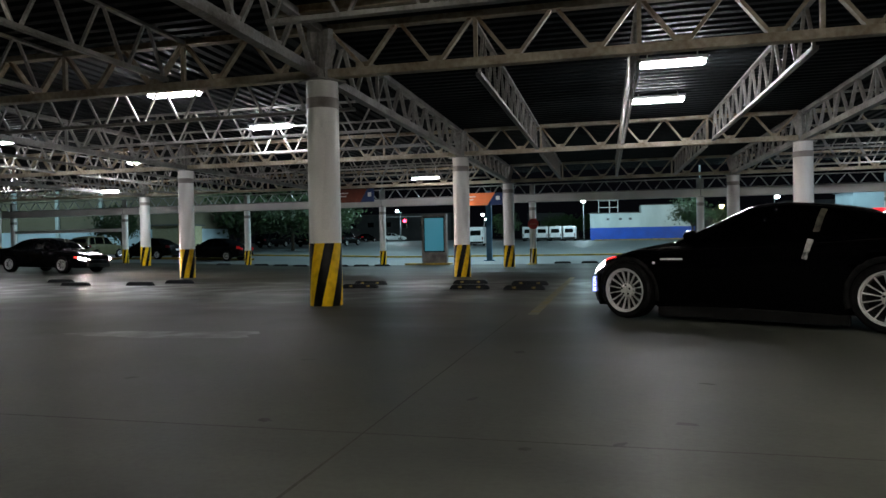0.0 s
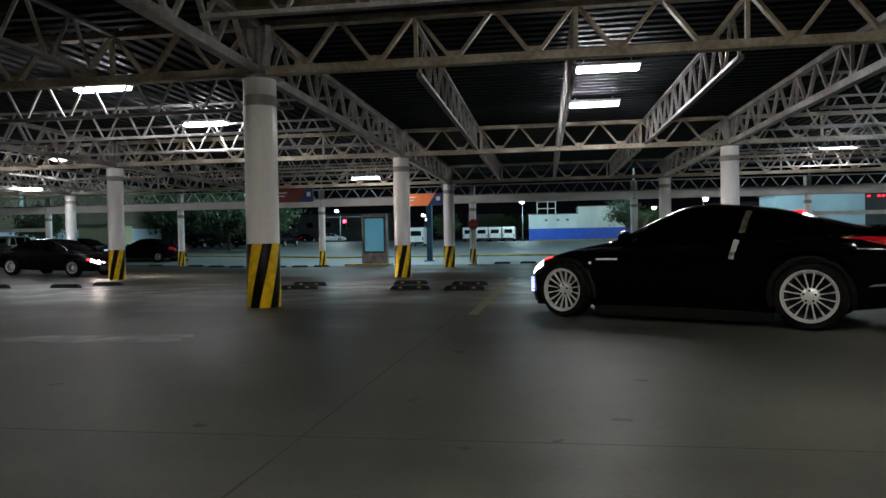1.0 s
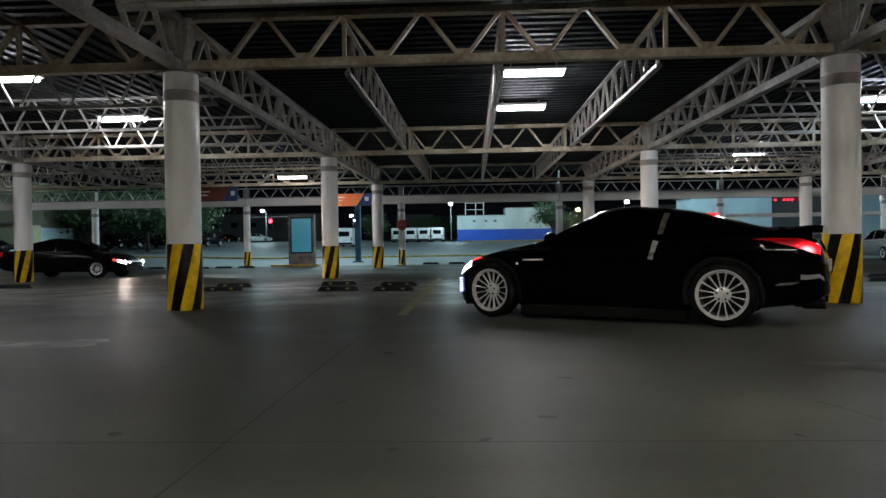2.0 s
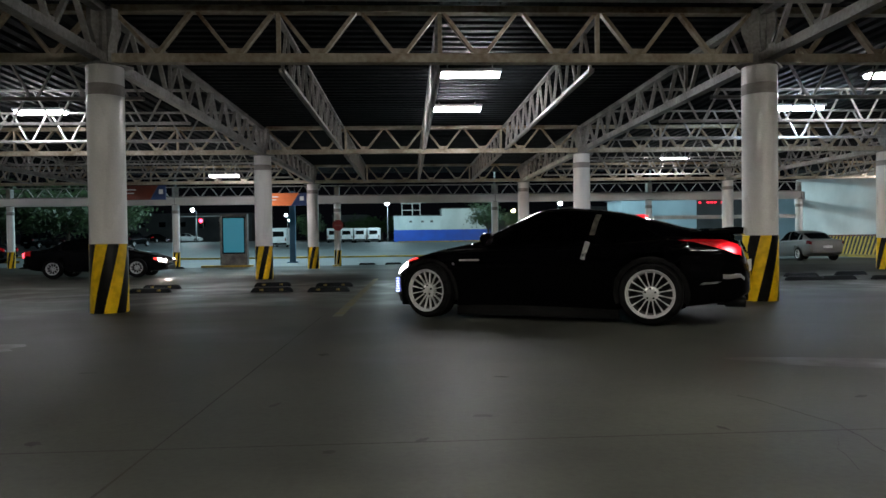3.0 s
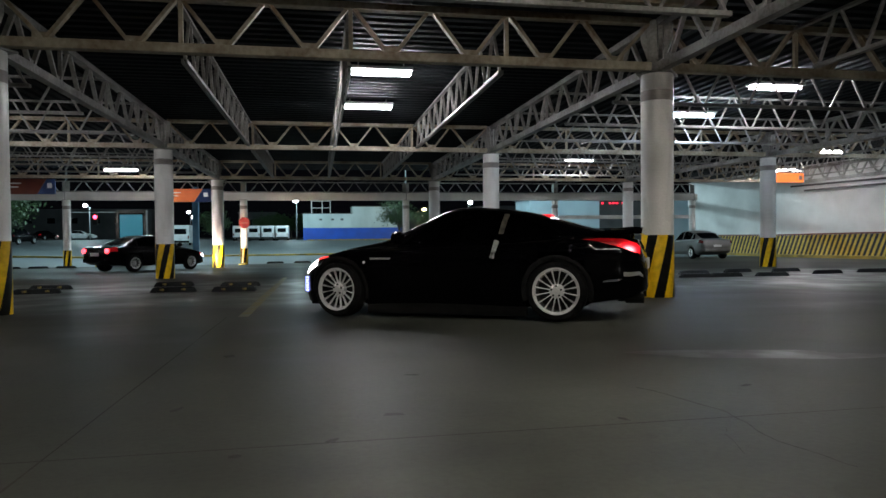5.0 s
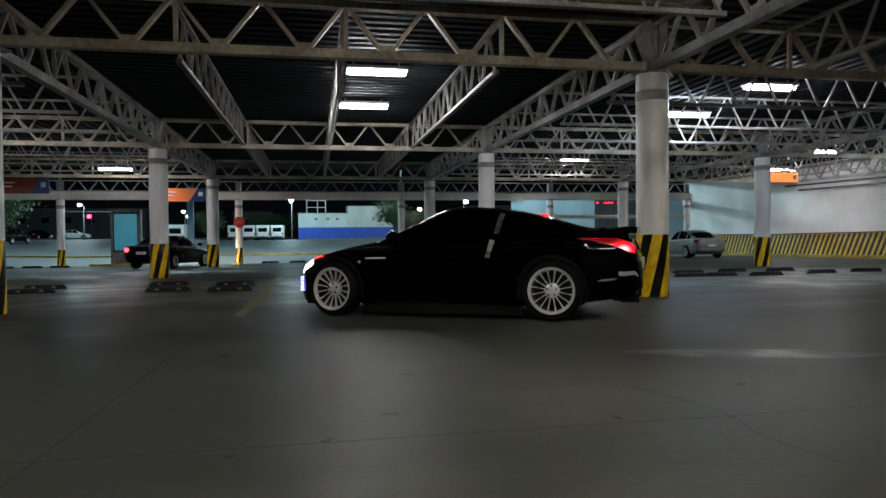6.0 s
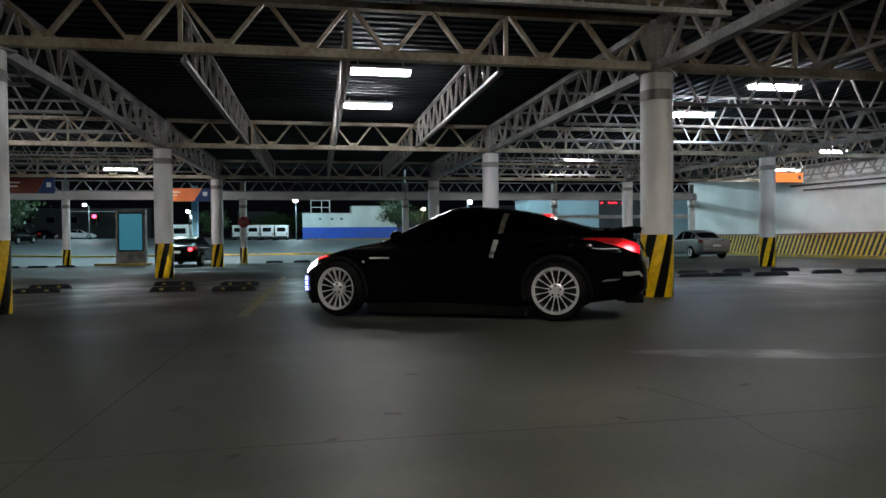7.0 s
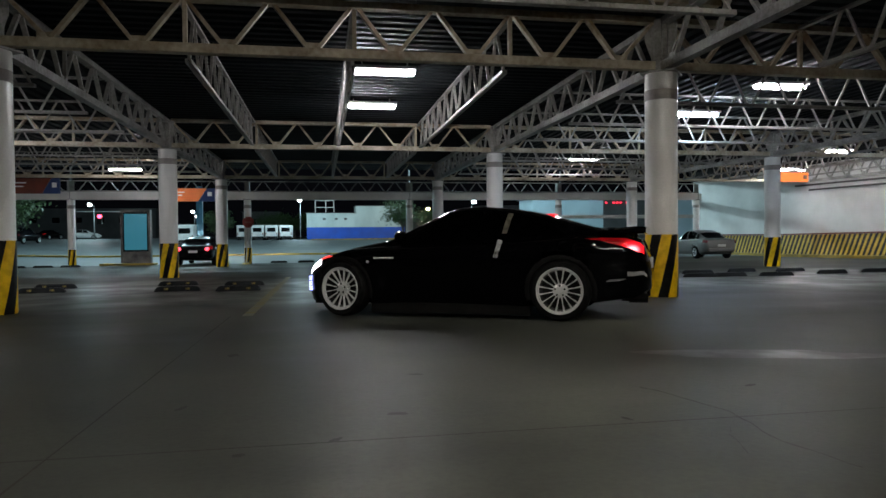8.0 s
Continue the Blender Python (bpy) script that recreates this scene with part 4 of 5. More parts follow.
sedan = make_car("sedan", SALOON, "grey_paint", "black four-door sedan driving with lights on", True, 10)
for side in (1, -1):
    # projector lamps set in short hoods
    lamp_at = Matrix.Translation((2.25, side * 0.625, 0.57)) @ pose(0, 0, 0, 0, 90, 0)
    hood = part("projector_lamp", turned([(0.066, -0.06), (0.066, -0.021), (0.060, -0.021), (0.058, -0.03), (0.001, -0.032)], 20, lamp_at), M["trim"], sedan, "dark hooded projector lamp", 40)
    part("bulb", turned([(0.020, -0.026), (0.020, -0.020)], 12, lamp_at), M["beam"], hood, "brightly lit headlamp bulb")
    lamp_at = Matrix.Translation((2.27, side * 0.49, 0.54)) @ pose(0, 0, 0, 0, 90, 0)
    hood = part("main_beam_lamp", turned([(0.040, -0.06), (0.040, 0.06), (0.034, 0.06), (0.032, -0.03), (0.001, -0.032)], 20, lamp_at), M["trim"], sedan, "dark hooded main beam lamp", 40)
    part("bulb", turned([(0.018, -0.026), (0.018, -0.020)], 12, lamp_at), M["main_beam"], hood, "brightly lit main beam bulb")
silver = make_car("sedan", SEDAN, "silver_paint", "silver four-door sedan parked by the striped wall", False, 7)
silver.matrix_basis = tilt_pose(19.45, 32.3, 86)


# ---------------------------------------------------------------- things under the roof
M.update(
    screen=material("poster_screen", (0.03, 0.12, 0.16), 0.25, 0, (0.05, 0.30, 0.40), 0.40),
    steel_box=worn("brushed_steel_box", (0.08, 0.075, 0.07), (0.20, 0.19, 0.175), (0.3, 0.5), 3, 0.7, 0.05),
    orange=worn("orange_sign", (0.78, 0.17, 0.04), (0.88, 0.23, 0.06), (0.4, 0.5), 2, 0, 0),
    navy=worn("navy_sign", (0.01, 0.03, 0.11), (0.015, 0.045, 0.16), (0.4, 0.5), 2, 0, 0),
    sign_white=material("sign_white", (0.8, 0.8, 0.8), 0.5),
    sign_lit=material("lit_orange_sign", (0.8, 0.2, 0.03), 0.4, 0, (1.0, 0.24, 0.06), 1.3),
    red_sign=worn("red_sign", (0.26, 0.02, 0.02), (0.40, 0.035, 0.03), (0.4, 0.5), 4, 0, 0),
    # darker copy of the orange, for the board that gets little light
    shaded_orange=worn("shaded_orange_board", (0.11, 0.02, 0.008), (0.17, 0.034, 0.013), (0.5, 0.6), 2, 0, 0),
    faded_red=worn("faded_red_letters", (0.30, 0.07, 0.06), (0.42, 0.12, 0.10), (0.5, 0.6), 4, 0, 0),
    kerb=worn("yellow_kerb", (0.14, 0.10, 0.02), (0.38, 0.25, 0.03), (0.5, 0.7), 2, 0, 0.1),
    pole_blue=worn("blue_pole", (0.01, 0.09, 0.16), (0.02, 0.13, 0.22), (0.4, 0.5), 2, 0, 0),
    pipe=worn("dark_pipe", (0.02, 0.018, 0.016), (0.06, 0.05, 0.045), (0.5, 0.7), 3),
    pale_steel=worn("pale_steel", (0.42, 0.42, 0.40), (0.60, 0.60, 0.57), (0.4, 0.6), 2),
)


def make_stop(marked=True):
    s = thing("wheel_stop", "black rubber wheel stop with yellow patches on the floor", "wheel stop", None, "wheel stops")
    bm = bmesh.new()
    prof = [(-0.085, 0), (-0.055, 0.085), (-0.035, 0.10), (0.035, 0.10), (0.055, 0.085), (0.085, 0)]
    rings = []
    for x, k in ((-0.42, 0.35), (-0.38, 0.85), (-0.33, 1), (0.33, 1), (0.38, 0.85), (0.42, 0.35)):
        rings.append([bm.verts.new((x, y * (0.8 + 0.2 * k), z * k)) for y, z in prof])
    for a, b in zip(rings, rings[1:]):
        for k in range(6):
            bm.faces.new((a[k], b[k], b[(k + 1) % 6], a[(k + 1) % 6]))
    bm.faces.new(rings[0])
    bm.faces.new(list(reversed(rings[-1])))
    bmesh.ops.recalc_face_normals(bm, faces=bm.faces)
    part("body", bm, M["rubber"], s)
    patch_me = mesh_of("yellow_patch", barred((0, -0.073, 0.03), (0, -0.058, 0.072), 0.08, 0.006, (0, -1, 0.3)), M["stop_mark"])
    for x in (-0.2, 0.2) if marked else ():
        put("yellow_patch", patch_me, s, pose(x, -0.002, 0.002))
    return s


stop_first, stop_plain = make_stop(), make_stop(False)
tagged(stop_plain, "plain black rubber wheel stop on the floor")
plain_used = False
STOPS = [(-2.80, 13.9), (-3.2, 16.0), (-1.62, 13.65), (-1.7, 15.4), (-5.4, 14.3), (-5.65, 15.7), (0.5, 13.9), (0.5, 15.6),
         (9.9, 16.5), (9.8, 14.9), (11.5, 16.95), (10.95, 14.75), (12.9, 16.8), (12.95, 15.28), (14.5, 15.5), (9.0, 14.9),
         (-16.0, 17.0), (-12.1, 15.55), (-11.65, 16.6), (-14.2, 15.6)]
for n, (x, y) in enumerate(STOPS):
    m = Matrix.Translation((x, y, ground_z(x, y) + 0.001)) @ pose(0, 0, 0, -0.8, 0, 4 * math.sin(n * 2.1))
    if n == 0:
        stop_first.matrix_basis = m
    elif -7 < x < 2:
        copy_thing(stop_first, m)
    elif not plain_used:
        stop_plain.matrix_basis, plain_used = m, True
    else:
        copy_thing(stop_plain, m)
# the row of stops at the roof's edge
for k in range(9):
    x = -20.5 + 1.15 * k
    if abs(x + 19.45) > 0.5:
        copy_thing(stop_plain, pose(x, 33.2, ground_z(x, 33.2) + 0.001, -0.8, 0, 3 * math.sin(k)))
for x in (-2.15, -0.8, 1.3, 2.6):
    copy_thing(stop_plain, pose(x, 34.9, ground_z(x, 34.9) + 0.001, 0, 0, 2))


def build_kiosk():
    x, y = -8.85, 34.75
    z = ground_z(x, y)
    k = thing("advert_display", "steel advert display with a plain blue lit panel", "advert display", pose(x, y, z, 0, 0, -6))
    fr = bmesh.new()
    for a in ((-0.70, -0.60, -0.14, 0.14, 0.0, 2.68), (0.60, 0.70, -0.14, 0.14, 0.0, 2.68), (-0.60, 0.60, -0.14, 0.14, 2.56, 2.68), (-0.60, 0.60, -0.13, 0.13, 0.06, 0.66)):
        box(fr, *a, 0.012)
    part("frame", fr, M["steel_box"], k, "brushed steel frame")
    part("bezel", boxed(-0.598, 0.598, -0.10, 0.10, 0.662, 2.558), M["trim"], k, "black bezel")
    part("panel", boxed(-0.53, 0.53, -0.108, -0.101, 0.74, 2.48), M["screen"], k, "plain glowing blue panel")
    part("foot", boxed(-0.74, 0.74, -0.18, 0.18, 0.0, 0.06, 0.01), M["steel_box"], k)
    part("lock", turned([(0.02, 0), (0.02, 0.01)], 10, Matrix.Translation((0.5, -0.131, 0.4)) @ pose(0, 0, 0, 90, 0, 0)), M["chrome"], k)
    kb = boxed(-1.5, 1.0, -0.35, 0.35, -0.05, 0.10, 0.03)
    tagged(part("kerb", kb, M["kerb"]), "worn yellow kerb round the advert display", "kerb", kind="structure").matrix_basis = pose(x - 0.1, y, z, 0, 0, 0)


build_kiosk()


def make_sign(x, y, z0, z1, w, board="orange"):
    """Orange direction board with a slanted end and a navy tail, hung from the roof."""
    h = z1 - z0
    s = thing("hanging_sign", "orange and navy direction board with pale symbols hung from the roof" if board == "orange" else "orange and navy direction board in a shaded tone, hung from the roof", "sign", pose(x, y, z0), "direction boards")
    bm = bmesh.new()
    pts = [(0, 0), (w - 0.36, 0), (w, h), (0, h)]
    lo = [bm.verts.new((a, -0.04, b)) for a, b in pts]
    hi = [bm.verts.new((a, 0.04, b)) for a, b in pts]
    bm.faces.new(lo)
    bm.faces.new(list(reversed(hi)))
    for k in range(4):
        bm.faces.new((lo[k], hi[k], hi[(k + 1) % 4], lo[(k + 1) % 4]))
    bmesh.ops.recalc_face_normals(bm, faces=bm.faces)
    part("board", bm, M[board], s, "orange board" if board == "orange" else "orange board in a shaded tone")
    bm = bmesh.new()
    pts = [(w - 0.34, 0.0), (w + 0.34, 0.0), (w + 0.34, h), (w + 0.02, h)]
    lo = [bm.verts.new((a, -0.035, b)) for a, b in pts]
    hi = [bm.verts.new((a, 0.035, b)) for a, b in pts]
    bm.faces.new(lo)
    bm.faces.new(list(reversed(hi)))
    for k in range(4):
        bm.faces.new((lo[k], hi[k], hi[(k + 1) % 4], lo[(k + 1) % 4]))
    bmesh.ops.recalc_face_normals(bm, faces=bm.faces)
    part("tail_board", bm, M["navy"], s, "navy end board")
    part("symbol", boxed(0.10, 0.30, -0.046, -0.041, h * 0.42, h * 0.72), M["sign_white"], s)
    for k, (a, b) in enumerate(((0.42, 1.05), (0.42, 0.95))):
        part("text_bar", boxed(a, b, -0.046, -0.041, h * (0.66 - 0.24 * k), h * (0.66 - 0.24 * k) + 0.05), M["sign_white"], s)
    part("symbol", boxed(w + 0.04, w + 0.22, -0.041, -0.036, h * 0.40, h * 0.72), M["sign_white"], s)
    for a in (0.15, w - 0.2):
        part("hanger", boxed(a - 0.012, a + 0.012, -0.012, 0.012, h, 3.44 - z0), M["pipe"], s)
    return s


make_sign(-6.85, 30.6, 2.42, 2.98, 1.95)
# this board's shade is put into its colour
make_sign(-13.1, 30.6, 2.74, 3.38, 2.0, "shaded_orange")

# lit orange box by the wall
s = thing("lit_sign", "small lit orange sign box hung under the roof truss", "sign", pose(17.95, 23.9, 2.86))
part("box", boxed(0, 1.15, -0.07, 0.07, 0, 0.36, 0.02), M["sign_lit"], s)
part("symbol", boxed(0.92, 1.08, -0.078, -0.072, 0.1, 0.26), M["sign_white"], s)
for a in (0.2, 1.0):
    part("hanger", boxed(a - 0.015, a + 0.015, -0.015, 0.015, 0.36, 1.50), M["pipe"], s)

# stop sign leaning on its thin post
s = thing("stop_sign", "faded red round stop sign on a thin leaning post", "sign", pose(-3.5, 33.55, ground_z(-3.5, 33.55)))
d = bmesh.new()
lathe(d, [(0.27, -0.012), (0.285, 0), (0.27, 0.012)], 8, Matrix.Translation((0.02, -0.03, 2.03)) @ pose(0, 0, 0, 90, 0, 0) @ pose(0, 0, 0, 0, 0, 22.5))
part("disc", d, M["red_sign"], s, "faded red disc")
part("text_bar", boxed(-0.15, 0.19, -0.048, -0.043, 1.985, 2.065), M["faded_red"], s)
part("post", barred((-0.10, 0, 0), (0.02, 0, 2.2), 0.04, 0.04, (0, 1, 0)), M["pale_steel"], s)
part("foot", turned([(0.2, 0), (0.2, 0.05), (0.14, 0.09), (0.03, 0.10)], 20, Matrix.Translation((-0.10, 0, 0))), M["kerb"], s, "", 40)

# cross rails between the edge posts
for xa, xb in ((12.55, 20.12), (-35.2, -27.4)):
    tagged(part("cross_rail", boxed(xa, xb, EDGE_Y - 0.05, EDGE_Y + 0.05, 1.68, 1.87, 0.01), M["pale_steel"]), "pale steel cross rail between edge posts", "rail", kind="structure")
# dark pipes along the wall
for pts in ([(24.55, 8.0, 3.05), (24.55, 31.6, 3.27)], [(24.55, 8.0, 2.86), (24.55, 30.6, 3.0)]):
    bm = bmesh.new()
    bar(bm, pts[0], pts[1], 0.09, 0.09)
    bmesh.ops.bevel(bm, geom=bm.edges[:], offset=0.025, segments=2, affect="EDGES")
    tagged(part("wall_pipe", bm, M["pipe"]), "dark pipe fixed along the white wall", "pipe", kind="structure")
tagged(part("wall_kerb", sloped(24.25, 24.69, -10, 41, -0.05, 0.14), M["kerb"]), "low yellow kerb along the striped wall", "kerb", kind="structure")
tagged(part("wall_rail", sloped(24.62, 24.69, -12, 41.6, 1.15, 1.22), worn("red_rail", (0.12, 0.03, 0.02), (0.2, 0.05, 0.04))), "thin dark red rail over the striped foot", "rail", kind="structure")


# ---------------------------------------------------------------- the yard and beyond
M.update(
    blue_wall=worn("blue_wall_paint", (0.003, 0.045, 0.30), (0.006, 0.075, 0.46), (0.5, 0.7), 0.6, 0, 0.05),
    grey_wall=worn("grey_block_wall", (0.30, 0.36, 0.36), (0.50, 0.58, 0.58), (0.7, 0.85), 0.35, 0, 0.1, stretch=(1, 1, 0.3)),
    olive_wall=worn("olive_wall", (0.10, 0.088, 0.055), (0.155, 0.14, 0.09), (0.7, 0.85), 0.3),
    pale_wall=worn("pale_blue_wall", (0.38, 0.50, 0.56), (0.52, 0.66, 0.72), (0.6, 0.8), 0.3),
    dark_wall=worn("dark_wall", (0.05, 0.05, 0.05), (0.10, 0.10, 0.10), (0.7, 0.85), 0.3),
    bark=worn("bark", (0.03, 0.022, 0.015), (0.08, 0.06, 0.04), (0.8, 0.9), 8),
    leaf=worn("leaves", (0.010, 0.022, 0.006), (0.028, 0.062, 0.014), (0.5, 0.65), 1.2, 0, 0),
    pole_grey=worn("lamp_pole_paint", (0.05, 0.055, 0.055), (0.10, 0.105, 0.105), (0.5, 0.6), 3),
    street=material("street_lamp_head", (1, 1, 1), 0.5, 0, (0.85, 0.95, 1.0), 60.0),
    street_warm=material("warm_lamp_head", (1, 0.8, 0.5), 0.5, 0, (1.0, 0.72, 0.35), 40.0),
    red_light=material("red_signal", (0.6, 0.0, 0.02), 0.4, 0, (1.0, 0.02, 0.05), 22.0),
    red_text=material("red_sign_letters", (0.6, 0.0, 0.02), 0.4, 0, (1.0, 0.03, 0.06), 3.0),
)


def point_light(name, at, watts, colour, radius=0.25):
    l = bpy.data.lights.new(name, "POINT")
    l.energy, l.color, l.shadow_soft_size = watts, colour, radius
    ob = new(name, l)
    ob.location = at
    return ob


def street_lamp(x, y, head_z, watts, warm=False, size=0.22):
    z = ground_z(x, y)
    s = thing("street_lamp", "lit street lamp or added yard light on a slim steel pole" if not warm else "warm yellow street lamp on a slim pole", "street lamp", pose(x, y, z), "street lamps")
    h = head_z - z
    part("pole", turned([(0.09, 0), (0.07, h * 0.5), (0.05, h - 0.15)], 12), M["pole_grey"], s, "", 40)
    part("arm", barred((0, 0, h - 0.16), (0, -1.7, h + 0.02), 0.06, 0.06), M["pale_steel"], s)
    hd = bmesh.new()
    lathe(hd, [(0.001, -size * 0.8), (size * 0.7, -size * 0.55), (size, 0), (size * 0.75, size * 0.5), (0.001, size * 0.7)], 16, Matrix.Translation((0, -1.8, h)))
    part("lamp_head", hd, M["street_warm" if warm else "street"], s, "glowing lamp head", 60)
    point_light("street_light", (x, y - 1.8, head_z - size - 0.15), watts, (1.0, 0.75, 0.45) if warm else (0.60, 0.90, 1.0))
    return s


street_lamp(-3.2, 105.0, 6.3, 1600, False, 0.35)
street_lamp(-30.9, 100, 5.4, 1200, False, 0.27)
street_lamp(-24.8, 140, 5.9, 600, False, 0.32)
street_lamp(27.0, 120, 6.8, 1500, False, 0.4)
street_lamp(15.6, 101, 4.75, 700, True, 0.35)
street_lamp(-20.2, 118, 4.3, 600, False, 0.26)
# from here on, unseen lamps added to light the yard and walls
street_lamp(18.3, 50, 9.0, 800)
street_lamp(-16.9, 50, 9.0, 1900)
street_lamp(-6.72, 48, 9.0, 2600)
street_lamp(6.21, 48, 9.5, 4500)
street_lamp(16.2, 62, 16.0, 8000)
street_lamp(-13.56, 64, 16.0, 10000)
street_lamp(15.5, 90, 14.0, 6000)
street_lamp(-48.9, 47, 8.2, 1800)
street_lamp(-60.0, 46, 8.2, 2000)

# blue and grey building
b = thing("blue_and_grey_building", "low building with pale grey upper wall and bright blue base", "building", pose(0, 110, ground_z(0, 110)))
part("base_wall", boxed(-2.35, 13.4, 0, 6, -0.4, 1.9), M["blue_wall"], b, "bright blue painted base")
part("low_wall", boxed(-2.35, 5.5, 0.05, 6, 1.9, 4.15), M["grey_wall"], b, "weathered pale grey wall")
part("high_wall", boxed(5.5, 12.8, 0.05, 6, 1.9, 5.3), M["grey_wall"], b, "weathered pale grey wall")
part("roof_cap", boxed(-2.5, 5.5, -0.1, 6.1, 4.15, 4.27), M["dark_wall"], b)
part("roof_cap", boxed(5.4, 12.9, -0.1, 6.1, 5.3, 5.42), M["dark_wall"], b)
for x in (0.2, 2.1, 3.6):
    part("vent_window", boxed(x, x + 0.45, -0.01, 0.04, 3.1, 3.4), M["dark_wall"], b)
fr = bmesh.new()
for x in (-1.0, 0.7, 2.0):
    bar(fr, (x, 2, 4.2), (x, 2, 6.6), 0.12, 0.12, (0, 1, 0))
for z in (5.2, 6.3):
    bar(fr, (-1.0, 2, z), (2.0, 2, z), 0.1, 0.1)
part("roof_frame", fr, M["pale_steel"], b, "bare steel frame on the roof")

# pale building behind the far side with its red letters
b = thing("pale_building", "pale blue lit building with a dark front and red letters", "building", pose(0, 70, ground_z(26, 70)))
part("wall", boxed(22.5, 30.6, 0, 5, -0.3, 4.8), M["pale_wall"], b)
part("dark_front", boxed(30.6, 36.0, 0.1, 5, -0.3, 5.6), M["dark_wall"], b)
part("wall", boxed(36.0, 46.0, 0, 5, -0.3, 4.8), M["pale_wall"], b)
for k, x in enumerate((30.85, 31.75, 32.15, 32.55, 33.3)):
    part("letter_bar", boxed(x, x + 0.22, -0.02, 0.08, 4.32, 4.48), M["red_text"], b, "red glowing letter")
part("roof_cap", boxed(22.3, 46.2, -0.15, 5.2, 4.8, 4.95), M["dark_wall"], b)

# building on the far left
b = thing("olive_building", "olive-grey hall with a pale blue lower wall", "building", pose(0, 55, ground_z(-45, 55)))
part("upper_wall", boxed(-75, -37.0, 0.0, 6, 2.3, 6.2), M["olive_wall"], b)
part("lower_wall", boxed(-75, -37.0, -0.05, 6, -0.4, 2.3), M["pale_wall"], b)
for x in range(-72, -38, 5):
    part("pilaster", boxed(x, x + 0.35, -0.25, -0.05, -0.4, 6.2), M["grey_wall"], b)
b = thing("tan_hut", "small tan hut beyond the parked cars", "hut", pose(-36.2, 50, ground_z(-36, 50)))
part("wall", boxed(-1.4, 1.4, 0, 3, -0.3, 2.5), worn("tan_wall", (0.30, 0.29, 0.17), (0.42, 0.40, 0.25)), b)
part("roof", boxed(-1.6, 1.6, -0.2, 3.2, 2.5, 2.62), M["dark_wall"], b)


def make_van(x, y):
    z = ground_z(x, y)
    v = thing("white_bus", "white parked minibus with dark windows", "van", pose(x, y, z), "parked minibuses")
    part("body", boxed(-0.95, 0.95, 0, 4.6, 0.28, 2.25, 0.12), M["white_paint"], v)
    part("rear_window", boxed(-0.62, 0.62, -0.012, 0.02, 1.25, 1.85, 0.01), M["dark_glass"], v)
    part("bumper", boxed(-0.92, 0.92, -0.06, 0.1, 0.32, 0.55, 0.03), M["trim"], v)
    for s in (-1, 1):
        part("tail_lamp", boxed(s * 0.82 - 0.06, s * 0.82 + 0.06, -0.014, 0.01, 0.75, 1.1), M["tail_off"], v)
        for wy in (0.9, 3.6):
            part("wheel", turned([(0.33, -0.1), (0.33, 0.1)], 20, Matrix.Translation((s * 0.83, wy, 0.33)) @ pose(0, 0, 0, 0, 90, 0)), M["tyre"], v, "", 40)
    return v


for x in (-11.6, -9.55, -7.5, -5.4):
    make_van(x, 104.5)
v = make_van(-14.9, 78)

# yellow-edged traffic islands
for xa, xb, y, h in ((-30, 60, 47.5, 0.12), (-1.5, 40, 100, 0.16), (-46, -22.5, 40, 0.14)):
    bm = bmesh.new()
    n = 30
    prev = None
    for k in range(n + 1):
        x = xa + (xb - xa) * k / n
        z = ground_z(x, y)
        ring = [bm.verts.new(p) for p in ((x, y - 0.13, z - 0.05), (x, y - 0.12, z + h - 0.02), (x, y - 0.09, z + h), (x, y + 0.12, z + h), (x, y + 0.13, z - 0.05))]
        if prev:
            for q in range(4):
                bm.faces.new((prev[q], ring[q], ring[q + 1], prev[q + 1]))
        prev = ring
    bmesh.ops.recalc_face_normals(bm, faces=bm.faces)
    tagged(part("yard_kerb", bm, M["kerb"]), "long yellow kerb across the yard", "kerb", kind="structure")

# blue pole of the yard sign
s = thing("sign_pole", "dark blue steel pole standing in the yard", "pole", pose(-6.8, 40, ground_z(-6.8, 40)))
part("pole", boxed(-0.17, 0.17, -0.12, 0.12, 0, 4.2, 0.03), M["pole_blue"], s)
part("foot", boxed(-0.3, 0.3, -0.25, 0.25, -0.02, 0.06, 0.01), M["pole_blue"], s)

# traffic signal
s = thing("traffic_signal", "traffic signal showing red on an arm", "traffic light", pose(-30.5, 90, ground_z(-30, 90)))
part("pole", turned([(0.08, 0), (0.06, 4.2)], 10), M["pale_steel"], s)
part("arm", barred((0, 0, 3.6), (6.5, 0, 3.6), 0.08, 0.08), M["pale_steel"], s)
part("case", boxed(3.05, 3.6, -0.15, 0.15, 2.0, 3.4, 0.03), M["trim"], s)
d = bmesh.new()
lathe(d, [(0.001, 0.06), (0.2, 0.03), (0.26, -0.02)], 16, Matrix.Translation((3.33, -0.16, 3.0)) @ pose(0, 0, 0, 90, 0, 0))
part("red_lens", d, M["red_light"], s, "glowing red lens", 60)


